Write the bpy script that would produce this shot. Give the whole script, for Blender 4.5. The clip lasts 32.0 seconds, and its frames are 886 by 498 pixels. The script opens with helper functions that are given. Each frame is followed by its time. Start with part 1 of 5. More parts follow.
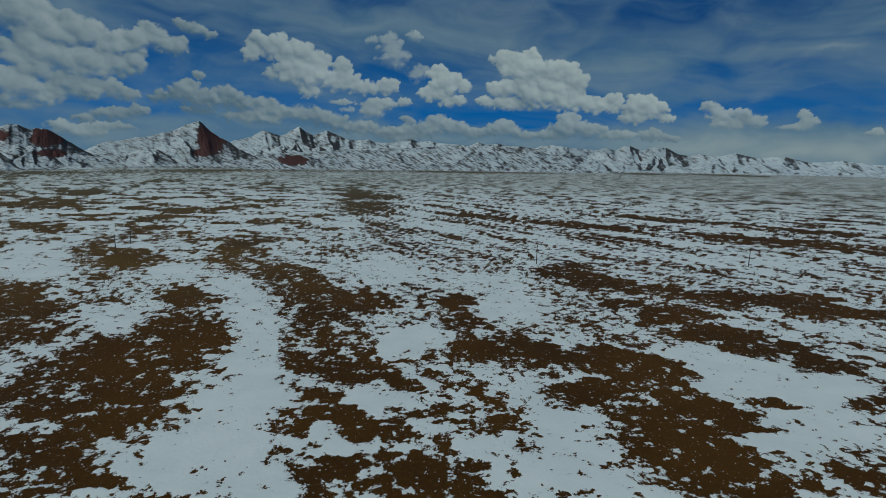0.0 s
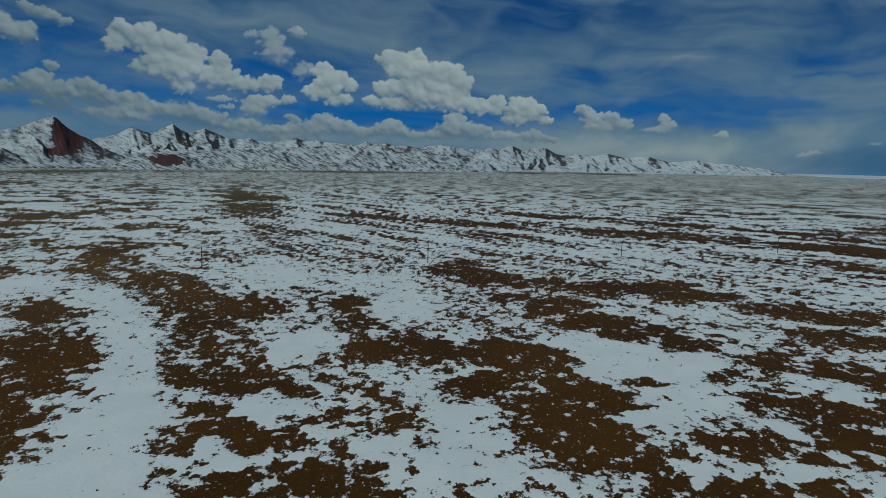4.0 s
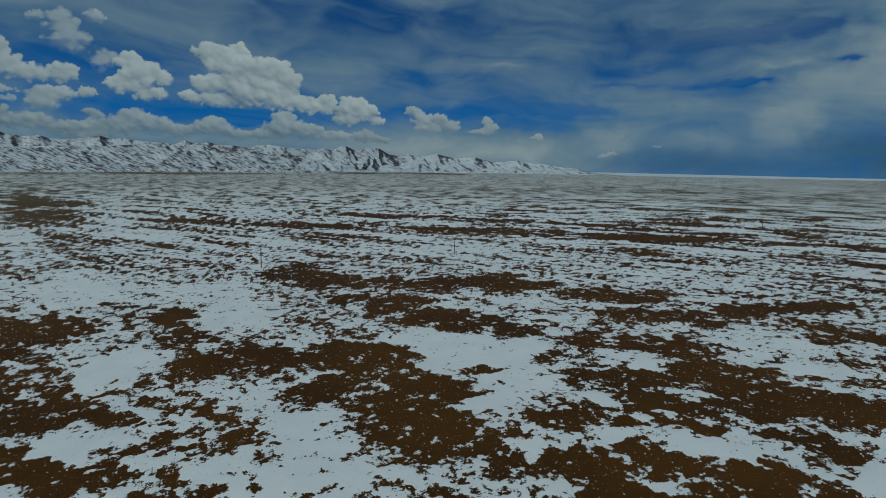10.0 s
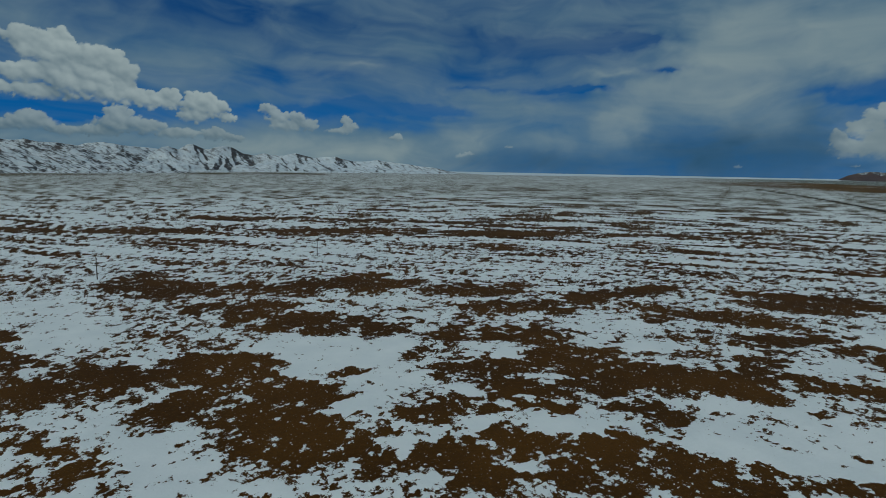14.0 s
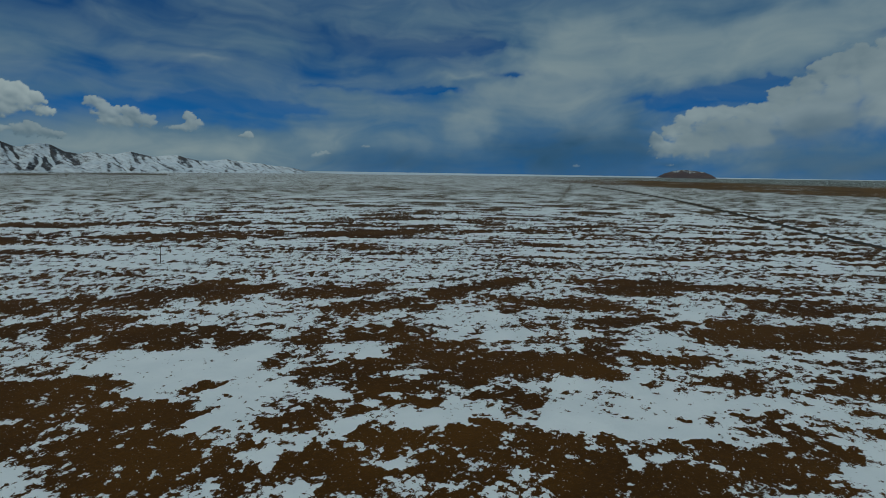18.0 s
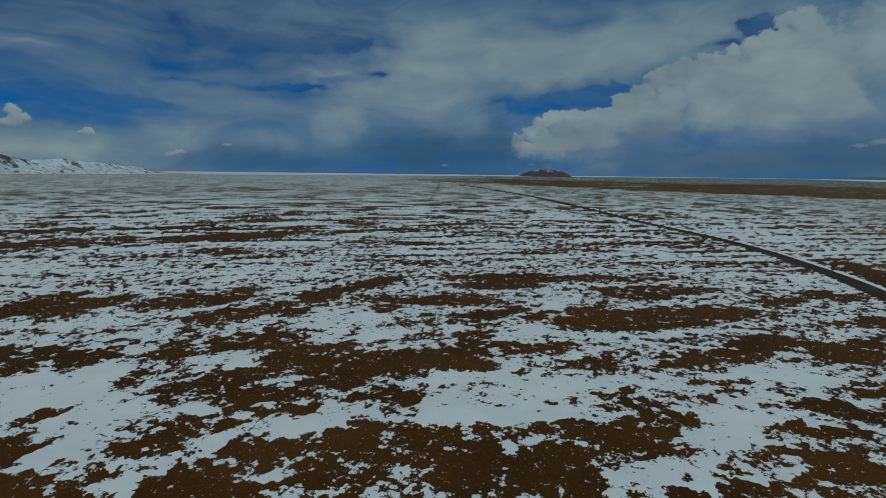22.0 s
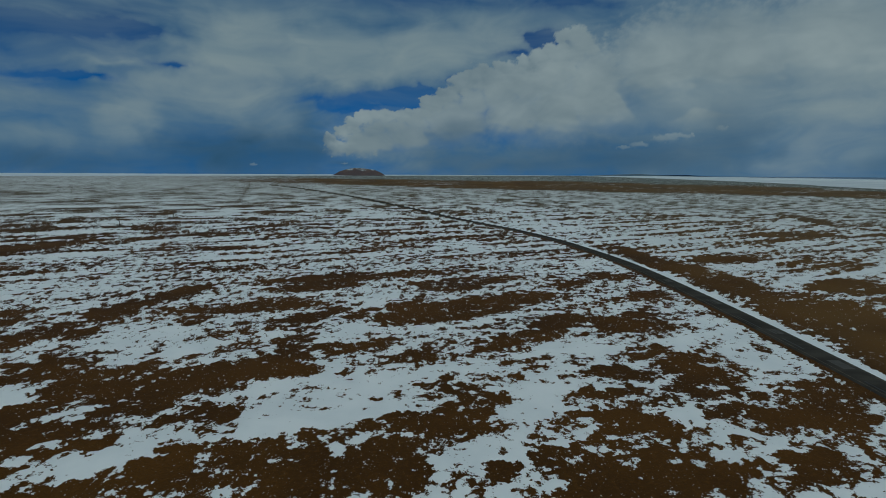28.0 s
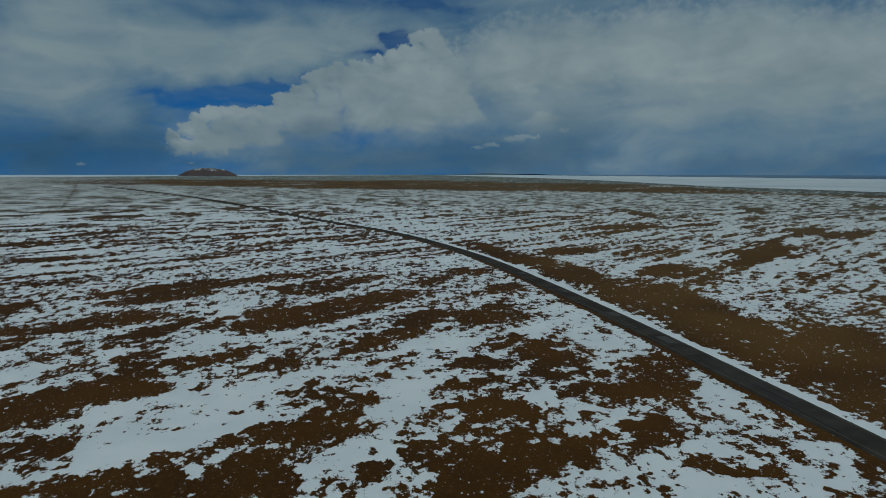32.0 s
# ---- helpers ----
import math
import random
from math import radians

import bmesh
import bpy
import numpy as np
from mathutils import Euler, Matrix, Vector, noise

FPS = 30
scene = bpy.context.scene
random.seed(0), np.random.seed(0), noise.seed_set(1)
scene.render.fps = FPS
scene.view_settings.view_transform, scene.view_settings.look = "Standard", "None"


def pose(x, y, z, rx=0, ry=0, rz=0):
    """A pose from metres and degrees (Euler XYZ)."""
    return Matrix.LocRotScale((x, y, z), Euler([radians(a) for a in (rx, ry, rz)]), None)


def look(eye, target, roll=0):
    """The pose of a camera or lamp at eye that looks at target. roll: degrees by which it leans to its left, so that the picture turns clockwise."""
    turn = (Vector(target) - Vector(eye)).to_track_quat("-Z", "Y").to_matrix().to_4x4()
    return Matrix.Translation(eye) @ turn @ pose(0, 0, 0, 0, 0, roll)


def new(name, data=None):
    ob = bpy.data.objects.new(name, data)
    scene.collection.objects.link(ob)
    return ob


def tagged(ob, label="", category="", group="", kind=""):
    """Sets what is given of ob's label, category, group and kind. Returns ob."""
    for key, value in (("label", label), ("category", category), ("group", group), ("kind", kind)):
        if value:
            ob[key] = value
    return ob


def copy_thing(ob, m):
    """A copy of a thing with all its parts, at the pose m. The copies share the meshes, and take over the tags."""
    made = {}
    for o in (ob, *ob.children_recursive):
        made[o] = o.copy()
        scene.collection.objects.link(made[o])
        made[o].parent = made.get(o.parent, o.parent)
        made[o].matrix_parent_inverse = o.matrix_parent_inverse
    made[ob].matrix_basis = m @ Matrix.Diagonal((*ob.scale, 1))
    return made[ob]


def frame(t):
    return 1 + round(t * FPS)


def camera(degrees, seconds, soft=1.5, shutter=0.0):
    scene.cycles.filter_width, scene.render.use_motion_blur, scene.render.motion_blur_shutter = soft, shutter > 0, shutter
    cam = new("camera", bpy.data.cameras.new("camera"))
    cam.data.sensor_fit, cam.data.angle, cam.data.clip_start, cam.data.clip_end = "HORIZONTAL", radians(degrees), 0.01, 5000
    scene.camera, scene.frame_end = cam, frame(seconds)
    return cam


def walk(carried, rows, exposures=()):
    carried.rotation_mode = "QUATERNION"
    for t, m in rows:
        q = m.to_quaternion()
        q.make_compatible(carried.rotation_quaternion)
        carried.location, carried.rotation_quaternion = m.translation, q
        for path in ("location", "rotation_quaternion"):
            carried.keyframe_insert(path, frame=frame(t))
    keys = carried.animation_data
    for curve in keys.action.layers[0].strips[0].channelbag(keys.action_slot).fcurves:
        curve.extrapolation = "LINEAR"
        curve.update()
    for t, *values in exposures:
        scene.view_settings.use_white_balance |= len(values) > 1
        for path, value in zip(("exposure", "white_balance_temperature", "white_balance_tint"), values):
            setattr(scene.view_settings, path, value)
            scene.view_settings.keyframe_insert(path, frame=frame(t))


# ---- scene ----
EYE = 28.0  # height of the drone over the plain
cam = camera(75.93, 32.0, soft=0.8)
PATH = [
    (0.0, pose(0, 0, EYE, 81.21, -1.45, -0.21)), (0.5, pose(0, 0, EYE, 81.23, -1.45, -1.59)),
    (1.0, pose(0, 0, EYE, 81.26, -1.45, -2.99)), (1.5, pose(0, 0, EYE, 81.29, -1.44, -4.39)),
    (2.0, pose(0, 0, EYE, 81.32, -1.44, -5.66)), (2.5, pose(0, 0, EYE, 81.36, -1.43, -7.19)),
    (3.0, pose(0, 0, EYE, 81.39, -1.43, -8.43)), (3.5, pose(0, 0, EYE, 81.42, -1.42, -9.80)),
    (5.5, pose(0, 0, EYE, 81.56, -1.38, -15.45)), (6.0, pose(0, 0, EYE, 81.59, -1.37, -16.71)),
    (6.5, pose(0, 0, EYE, 81.63, -1.36, -18.18)), (7.0, pose(0, 0, EYE, 81.66, -1.35, -19.72)),
    (7.5, pose(0, 0, EYE, 81.69, -1.34, -21.14)), (8.0, pose(0, 0, EYE, 81.73, -1.32, -22.35)),
    (8.5, pose(0, 0, EYE, 81.76, -1.31, -23.85)), (9.0, pose(0, 0, EYE, 81.80, -1.29, -25.10)),
    (9.5, pose(0, 0, EYE, 81.83, -1.28, -26.46)), (10.0, pose(0, 0, EYE, 81.86, -1.26, -27.74)),
    (10.5, pose(0, 0, EYE, 81.89, -1.24, -29.45)), (11.0, pose(0, 0, EYE, 81.92, -1.23, -31.02)),
    (11.5, pose(0, 0, EYE, 81.95, -1.21, -32.86)), (12.0, pose(0, 0, EYE, 81.98, -1.19, -34.70)),
    (12.5, pose(0, 0, EYE, 82.01, -1.17, -36.45)), (13.0, pose(0, 0, EYE, 82.04, -1.15, -38.01)),
    (13.5, pose(0, 0, EYE, 82.07, -1.13, -39.99)), (14.0, pose(0, 0, EYE, 82.10, -1.11, -41.56)),
    (14.5, pose(0, 0, EYE, 82.12, -1.08, -43.26)), (16.5, pose(0, 0, EYE, 82.22, -0.99, -50.22)),
    (17.0, pose(0, 0, EYE, 82.24, -0.96, -51.95)), (17.5, pose(0, 0, EYE, 82.26, -0.94, -53.88)),
    (18.0, pose(0, 0, EYE, 82.28, -0.91, -55.69)), (18.5, pose(0, 0, EYE, 82.30, -0.88, -57.40)),
    (19.0, pose(0, 0, EYE, 82.31, -0.85, -58.91)), (19.5, pose(0, 0, EYE, 82.33, -0.83, -60.73)),
    (20.0, pose(0, 0, EYE, 82.34, -0.80, -62.21)), (20.5, pose(0, 0, EYE, 82.36, -0.77, -63.80)),
    (21.0, pose(0, 0, EYE, 82.37, -0.74, -65.28)), (21.5, pose(0, 0, EYE, 82.38, -0.71, -67.13)),
    (22.0, pose(0, 0, EYE, 82.40, -0.68, -68.60)), (22.5, pose(0, 0, EYE, 82.41, -0.65, -70.17)),
    (23.0, pose(0, 0, EYE, 82.41, -0.62, -71.78)), (23.5, pose(0, 0, EYE, 82.42, -0.59, -73.31)),
    (24.0, pose(0, 0, EYE, 82.43, -0.56, -74.73)), (24.5, pose(0, 0, EYE, 82.44, -0.53, -76.48)),
    (25.0, pose(0, 0, EYE, 82.44, -0.49, -77.90)), (25.5, pose(0, 0, EYE, 82.45, -0.46, -79.37)),
    (27.5, pose(0, 0, EYE, 82.46, -0.33, -85.49)), (28.0, pose(0, 0, EYE, 82.46, -0.30, -87.03)),
    (28.5, pose(0, 0, EYE, 82.46, -0.27, -88.91)), (29.0, pose(0, 0, EYE, 82.46, -0.23, -90.72)),
    (29.5, pose(0, 0, EYE, 82.46, -0.20, -92.41)), (30.0, pose(0, 0, EYE, 82.46, -0.17, -94.13)),
    (30.5, pose(0, 0, EYE, 82.46, -0.13, -96.16)), (31.0, pose(0, 0, EYE, 82.46, -0.10, -97.79)),
    (31.5, pose(0, 0, EYE, 82.46, -0.07, -99.56)), (32.0, pose(0, 0, EYE, 82.46, -0.04, -101.00)),
]
CUMULUS_WEST = [  # heaped cloud: bearing, height, half width, half height in degrees
    (-35.87, 10.53, 2.12, 1.83), (-34.15, 9.56, 2.23, 1.69), (-31.89, 9.44, 2.15, 1.65), (-29.54, 8.86, 1.85, 1.34),
    (-27.64, 9.3, 1.49, 1.27), (-26.09, 10.06, 1.4, 1.14), (-24.58, 9.4, 1.49, 0.93), (-34.67, 7.38, 2.58, 1.72),
    (-31.64, 7.29, 2.77, 1.69), (-28.58, 7.52, 2.02, 1.15), (-36.27, 5.08, 2.14, 1.5), (-34.49, 4.59, 1.87, 1.1),
    (-31.76, 5.27, 2.58, 1.27), (-29.52, 5.46, 1.04, 0.83), (-28.29, 5.0, 1.2, 0.57), (-36.02, 3.59, 1.81, 0.52),
]
CUMULUS_WEST_LOW = [  # the same
    (-22.7, 10.89, 1.15, 0.65), (-23.91, 11.21, 0.63, 0.37), (-21.55, 10.54, 0.71, 0.47), (-22.52, 7.12, 0.52, 0.39),
    (-25.67, 4.95, 0.9, 0.53), (-24.07, 5.41, 1.01, 0.88), (-23.34, 6.18, 0.84, 0.58), (-21.75, 4.92, 1.91, 1.0),
    (-20.05, 5.42, 1.07, 0.9), (-18.84, 4.74, 1.98, 0.91), (-16.83, 4.84, 1.52, 0.82), (-22.73, 4.02, 1.89, 0.5),
    (-15.31, 4.14, 2.58, 0.83), (-17.88, 3.51, 3.02, 0.72), (-12.97, 3.98, 2.37, 0.95), (-10.57, 3.55, 1.61, 0.8),
    (-7.86, 2.95, 2.19, 0.81), (-5.1, 2.65, 1.66, 0.65), (-29.23, 3.29, 2.11, 0.57), (-31.52, 2.78, 1.01, 0.42),
    (-27.5, 3.64, 0.96, 0.58),
]
CUMULUS_MID = [  # the same
    (-17.46, 10.43, 0.99, 0.87), (-17.98, 9.27, 0.79, 0.88), (-15.72, 9.94, 2.02, 1.23), (-13.69, 9.34, 1.81, 1.25),
    (-12.13, 8.93, 1.31, 1.01), (-14.22, 7.8, 2.32, 1.27), (-12.67, 7.63, 2.09, 1.28), (-9.76, 8.55, 0.85, 0.92),
    (-10.03, 7.25, 2.4, 0.93), (-12.68, 6.35, 1.31, 0.78), (-7.87, 6.83, 2.17, 0.73), (-5.42, 6.93, 1.09, 0.74),
    (-5.15, 7.2, 0.82, 0.63), (-6.23, 5.31, 1.92, 0.75), (-9.76, 5.44, 1.18, 0.26), (-6.77, 4.49, 1.21, 0.64),
    (-3.76, 5.55, 0.83, 0.37),
]
CUMULUS_MID_THIN = [  # the same, ragged and thin
    (-5.19, 10.8, 1.19, 1.01), (-2.76, 11.64, 0.65, 0.6), (-4.91, 9.54, 1.52, 1.12), (-2.42, 8.34, 1.21, 0.94),
    (-6.82, 11.23, 0.81, 0.4), (-9.22, 4.67, 0.81, 0.32),
]
CUMULUS_HIGH = [  # the same
    (-0.5, 8.39, 0.99, 0.73), (0.35, 7.37, 1.66, 1.16), (-0.73, 6.55, 1.55, 0.85), (0.95, 5.79, 1.66, 0.64),
    (2.02, 7.14, 0.99, 0.63), (5.49, 9.79, 0.98, 0.71), (6.58, 9.65, 1.63, 0.92), (8.45, 9.96, 0.86, 0.81),
    (7.7, 8.78, 2.16, 1.29), (9.87, 8.53, 2.14, 1.28), (11.73, 8.53, 1.32, 1.02), (12.58, 7.5, 1.32, 1.13),
    (9.69, 6.72, 3.23, 1.46), (5.88, 6.95, 1.64, 0.95), (6.48, 5.63, 2.47, 0.74), (4.27, 5.86, 0.99, 0.53),
    (11.88, 5.95, 2.66, 1.05), (14.53, 5.69, 1.56, 0.83), (16.1, 5.43, 1.54, 0.62), (16.57, 5.95, 0.77, 0.67),
    (18.63, 5.43, 1.75, 1.02), (19.89, 5.17, 1.48, 0.91), (18.21, 4.4, 1.51, 0.72), (21.17, 4.4, 0.97, 0.46),
]
CUMULUS_LOW = [  # grey heaps low over the range
    (-0.39, 3.87, 1.39, 0.76), (1.02, 3.36, 1.67, 0.76), (-1.21, 3.31, 1.95, 0.76), (-2.32, 2.73, 2.51, 0.77),
    (-3.45, 3.9, 0.78, 0.43), (-4.54, 2.39, 2.22, 0.66), (2.71, 2.86, 1.67, 0.55), (6.29, 3.75, 1.1, 0.54),
    (6.03, 3.2, 2.21, 0.76), (4.38, 2.9, 1.39, 0.55), (8.26, 2.7, 1.65, 0.43), (12.24, 4.26, 1.17, 0.64),
    (12.56, 3.42, 2.24, 0.96), (14.42, 3.33, 1.57, 0.74), (10.98, 2.75, 2.16, 0.54), (16.79, 2.83, 2.06, 0.52),
    (19.82, 2.86, 1.24, 0.62), (21.32, 2.62, 1.46, 0.41), (-33.14, 2.0, 1.36, 0.64), (-31.59, 1.62, 2.02, 0.47),
    (-29.91, 2.21, 2.51, 0.43),
]
CUMULUS_EDGE = [  # small heaps over the low bank
    (24.87, 5.36, 0.92, 0.59), (25.62, 4.62, 1.27, 0.68), (27.41, 4.6, 0.79, 0.63), (28.33, 4.11, 1.08, 0.67),
    (26.37, 3.79, 1.8, 0.59), (32.04, 4.53, 0.56, 0.41), (32.3, 3.97, 0.96, 0.46), (31.53, 3.61, 1.63, 0.37),
    (36.76, 3.11, 0.72, 0.4),
]
BANK_FRONT = [  # crest of the tall bank over the lake
    (75.83, 3.22, 0.76, 0.54), (77.15, 4.02, 0.97, 0.75), (78.2, 4.55, 1.06, 0.96), (79.47, 5.44, 1.15, 0.79),
    (81.04, 5.32, 1.55, 0.94), (82.83, 5.4, 1.52, 0.83), (84.56, 5.77, 1.39, 0.82), (85.98, 6.75, 1.22, 1.0),
    (87.38, 7.44, 1.43, 1.08), (88.96, 8.35, 1.62, 1.35), (90.96, 8.95, 2.24, 1.65), (93.36, 9.03, 2.58, 1.85),
    (95.82, 9.53, 2.45, 1.8), (98.09, 10.63, 1.94, 1.73), (99.84, 12.11, 1.67, 1.67), (76.68, 2.41, 1.51, 0.87),
    (79.08, 2.58, 2.12, 1.18),
]
BANK_BODY = [  # its broad body
    (78.36, 3.22, 1.6, 0.96), (80.31, 4.38, 1.67, 0.95), (82.37, 4.47, 1.94, 0.94), (84.46, 4.96, 1.89, 1.03),
    (86.3, 5.48, 1.75, 1.11), (87.93, 6.19, 1.99, 1.29), (89.98, 6.85, 2.29, 1.75), (92.62, 7.45, 2.84, 1.99),
    (95.31, 8.21, 2.69, 1.92), (97.84, 9.14, 2.35, 1.99), (80.38, 2.95, 3.66, 2.13), (83.94, 3.47, 4.02, 2.34),
    (88.25, 4.94, 4.73, 3.25), (94.06, 5.49, 4.71, 3.32), (98.13, 5.78, 4.72, 4.08), (101.29, 8.19, 3.26, 5.12),
]
BANK_EAST = [  # and its grey end
    (101.89, 6.49, 7.2, 4.29), (110.16, 6.41, 8.62, 3.71), (107.38, 9.6, 6.52, 5.68), (112.75, 9.98, 7.89, 5.57),
    (120.37, 10.6, 7.32, 5.33), (127.39, 9.62, 7.07, 6.04), (133.68, 8.61, 6.26, 5.74), (137.81, 7.78, 4.26, 5.92),
]
WISPS = [  # small bright shreds
    (105.82, 2.78, 1.0, 0.33), (108.03, 3.31, 1.38, 0.44), (109.4, 3.58, 1.37, 0.33), (112.81, 4.13, 0.59, 0.27),
    (104.42, 2.56, 0.84, 0.22), (68.83, 0.78, 0.48, 0.14),
]
WISPS_WEST = [  # the same
    (43.38, 1.5, 0.87, 0.26), (44.21, 1.73, 0.49, 0.21), (48.14, 2.41, 0.51, 0.16), (77.27, 1.05, 0.43, 0.11),
]
VEIL = [  # thin high cloud: bearing, height, half width, half height, thickness
    (-32.17, 11.1, 4.64, 1.69, 0.3), (-12.1, 12.87, 10.26, 1.2, 0.35), (-1.39, 11.44, 10.78, 2.01, 0.45), (16.83, 9.46, 7.53, 1.97, 0.4),
    (21.01, 6.41, 5.8, 0.8, 0.4), (-8.95, 1.99, 8.14, 1.09, 0.8), (6.63, 2.12, 10.94, 0.98, 0.9), (24.72, 1.8, 5.57, 1.51, 0.9),
    (32.12, 1.88, 4.86, 1.78, 1.0), (36.91, 1.79, 2.17, 1.77, 0.9), (-29.55, 1.23, 5.06, 1.2, 0.7), (-22.29, 3.04, 7.12, 1.51, 0.5),
    (17.5, 9.21, 6.38, 1.02, 0.3), (38.13, 11.16, 3.18, 1.5, 0.35),
]
VEIL_EAST = [  # the same
    (57.25, 9.27, 2.44, 0.46, 0.6), (61.63, 7.93, 4.41, 0.95, 0.6), (46.27, 7.08, 2.73, 0.5, 0.5), (48.75, 5.93, 6.12, 0.83, 0.5),
    (42.7, 2.61, 2.87, 2.29, 0.8), (49.71, 3.35, 6.22, 2.12, 0.75), (58.32, 4.65, 3.3, 3.24, 0.9), (67.13, 10.11, 4.4, 3.1, 0.9),
    (71.43, 13.14, 8.07, 2.97, 0.9), (64.97, 6.39, 5.55, 2.15, 0.7), (76.9, 10.03, 7.9, 2.03, 1.0), (84.49, 11.23, 7.33, 2.41, 1.1),
    (91.32, 13.05, 7.04, 2.25, 0.9), (83.55, 1.37, 6.59, 1.16, 0.8), (94.37, 1.4, 6.45, 1.22, 0.9), (71.67, 4.83, 5.5, 2.16, 0.8),
    (56.22, 14.33, 7.93, 0.97, 0.25), (76.11, 11.1, 11.24, 2.78, 0.8), (112.79, 8.44, 13.07, 10.23, 1.2), (131.77, 7.43, 10.23, 9.08, 1.2),
]
CLEAR = [  # gaps in the veil, and how open
    (81.7, 7.47, 4.59, 0.51, 0.9), (83.72, 7.52, 2.0, 0.76, 1.2), (84.93, 7.98, 0.69, 0.8, 1.2), (77.59, 6.41, 2.66, 0.47, 0.8),
    (74.88, 7.06, 2.7, 0.32, 0.4), (96.74, 12.83, 1.79, 0.86, 1.2), (94.21, 11.53, 1.68, 0.45, 0.7), (87.97, 9.12, 0.66, 0.43, 0.9),
    (53.02, 11.71, 7.3, 0.89, 0.7), (59.98, 12.02, 2.18, 0.5, 1.0), (62.73, 9.42, 1.93, 0.31, 0.9), (56.16, 7.89, 2.43, 0.31, 0.9),
    (51.9, 7.72, 3.15, 0.36, 0.3), (40.48, 5.5, 2.75, 0.69, 0.45), (44.83, 7.94, 2.91, 0.2, 0.3), (71.47, 12.04, 2.17, 0.55, 0.55),
    (38.4, 5.75, 4.83, 0.48, 0.45), (36.86, 3.87, 2.72, 0.43, 0.3), (32.93, 5.98, 3.31, 0.75, 0.25),
]
CLEAR_EAST = [  # the same
    (96.67, 12.69, 1.74, 0.6, 1.2), (93.66, 11.37, 2.16, 0.4, 0.4), (70.98, 11.4, 2.46, 0.44, 0.6), (99.14, 15.76, 3.26, 0.67, 0.6),
    (30.58, 8.89, 4.9, 0.54, 0.25), (26.69, 5.24, 4.89, 0.58, 0.4), (0.99, 4.45, 2.22, 1.08, 0.6), (-15.29, 5.44, 2.57, 0.52, 0.6),
    (-26.67, 7.1, 1.75, 1.87, 0.5), (-28.56, 3.9, 2.56, 0.47, 0.6), (9.29, 4.07, 3.26, 0.8, 0.5),
]
RAIN = [  # dark blue under the clouds
    (49.66, 0.95, 6.25, 1.18, 0.55), (55.0, 0.77, 5.45, 1.1, 0.5), (63.91, 1.73, 5.05, 1.94, 1.0), (70.64, 1.81, 5.01, 2.21, 1.1),
    (73.91, 3.75, 1.64, 2.17, 0.5), (86.56, 1.23, 4.4, 1.3, 0.4), (92.2, 1.15, 4.93, 1.24, 0.5), (97.3, 1.41, 4.46, 1.42, 0.65),
    (101.87, 1.85, 2.9, 1.56, 0.6), (88.3, 4.18, 3.79, 1.26, 0.35), (77.81, 0.95, 1.61, 0.27, 0.5), (109.17, 1.28, 6.05, 1.65, 0.9),
    (104.15, 2.12, 5.59, 1.94, 0.6), (113.48, 3.16, 3.21, 2.69, 0.6), (125.66, 0.68, 3.73, 0.91, 0.5), (132.25, 0.64, 6.19, 1.19, 0.5),
    (137.66, 0.83, 2.91, 1.12, 0.5),
]
SHINE = [  # where the veil is lit
    (58.6, 6.0, 1.98, 4.0, 0.3), (76.9, 3.49, 1.18, 1.18, 0.45), (57.25, 9.38, 2.44, 0.52, 0.3), (67.16, 8.54, 4.97, 3.15, 0.25),
    (43.2, 3.14, 2.4, 2.04, 0.15), (80.25, 5.59, 2.08, 0.84, 0.2), (99.77, 8.75, 2.25, 2.6, 0.15), (122.5, 6.55, 2.89, 5.97, 0.34),
    (119.26, 2.02, 2.03, 2.11, 0.3), (116.73, 0.82, 2.61, 0.64, 0.35), (129.41, 11.7, 2.54, 2.68, 0.2), (120.72, 13.43, 3.87, 2.34, 0.12),
    (98.55, 7.55, 1.66, 2.12, 0.15), (19.47, 7.43, 5.89, 0.8, 0.1), (33.6, 9.89, 1.52, 0.21, 0.5), (32.79, 6.76, 3.14, 0.22, 0.3),
    (30.03, 6.19, 2.5, 0.19, 0.2),
]
HILL_WEST = [  # bearing and height of its skyline in degrees
    (-40.21, 2.03), (-39.24, 1.96), (-37.22, 1.82), (-36.67, 2.07),
    (-36.13, 2.06), (-35.61, 1.82), (-35.25, 1.71), (-34.87, 1.86),
    (-34.12, 1.77), (-33.57, 1.43), (-32.9, 0.96), (-32.06, 0.38),
    (-31.09, -0.2), (-29.67, -0.98), (-28.76, -1.55),
]
RED_PEAK = [  # bearing and height of its skyline in degrees
    (-32.98, -1.6), (-31.67, 0.16), (-30.83, 0.66), (-29.98, 0.98),
    (-28.92, 1.12), (-27.83, 1.4), (-26.95, 1.49), (-25.81, 1.88),
    (-25.13, 1.96), (-24.19, 2.45), (-23.48, 2.79), (-22.67, 3.08),
    (-22.39, 2.89), (-21.75, 2.21), (-20.9, 1.63), (-20.17, 1.3),
    (-19.45, 0.75), (-18.46, 0.26), (-16.95, -0.39), (-14.88, -1.32),
]
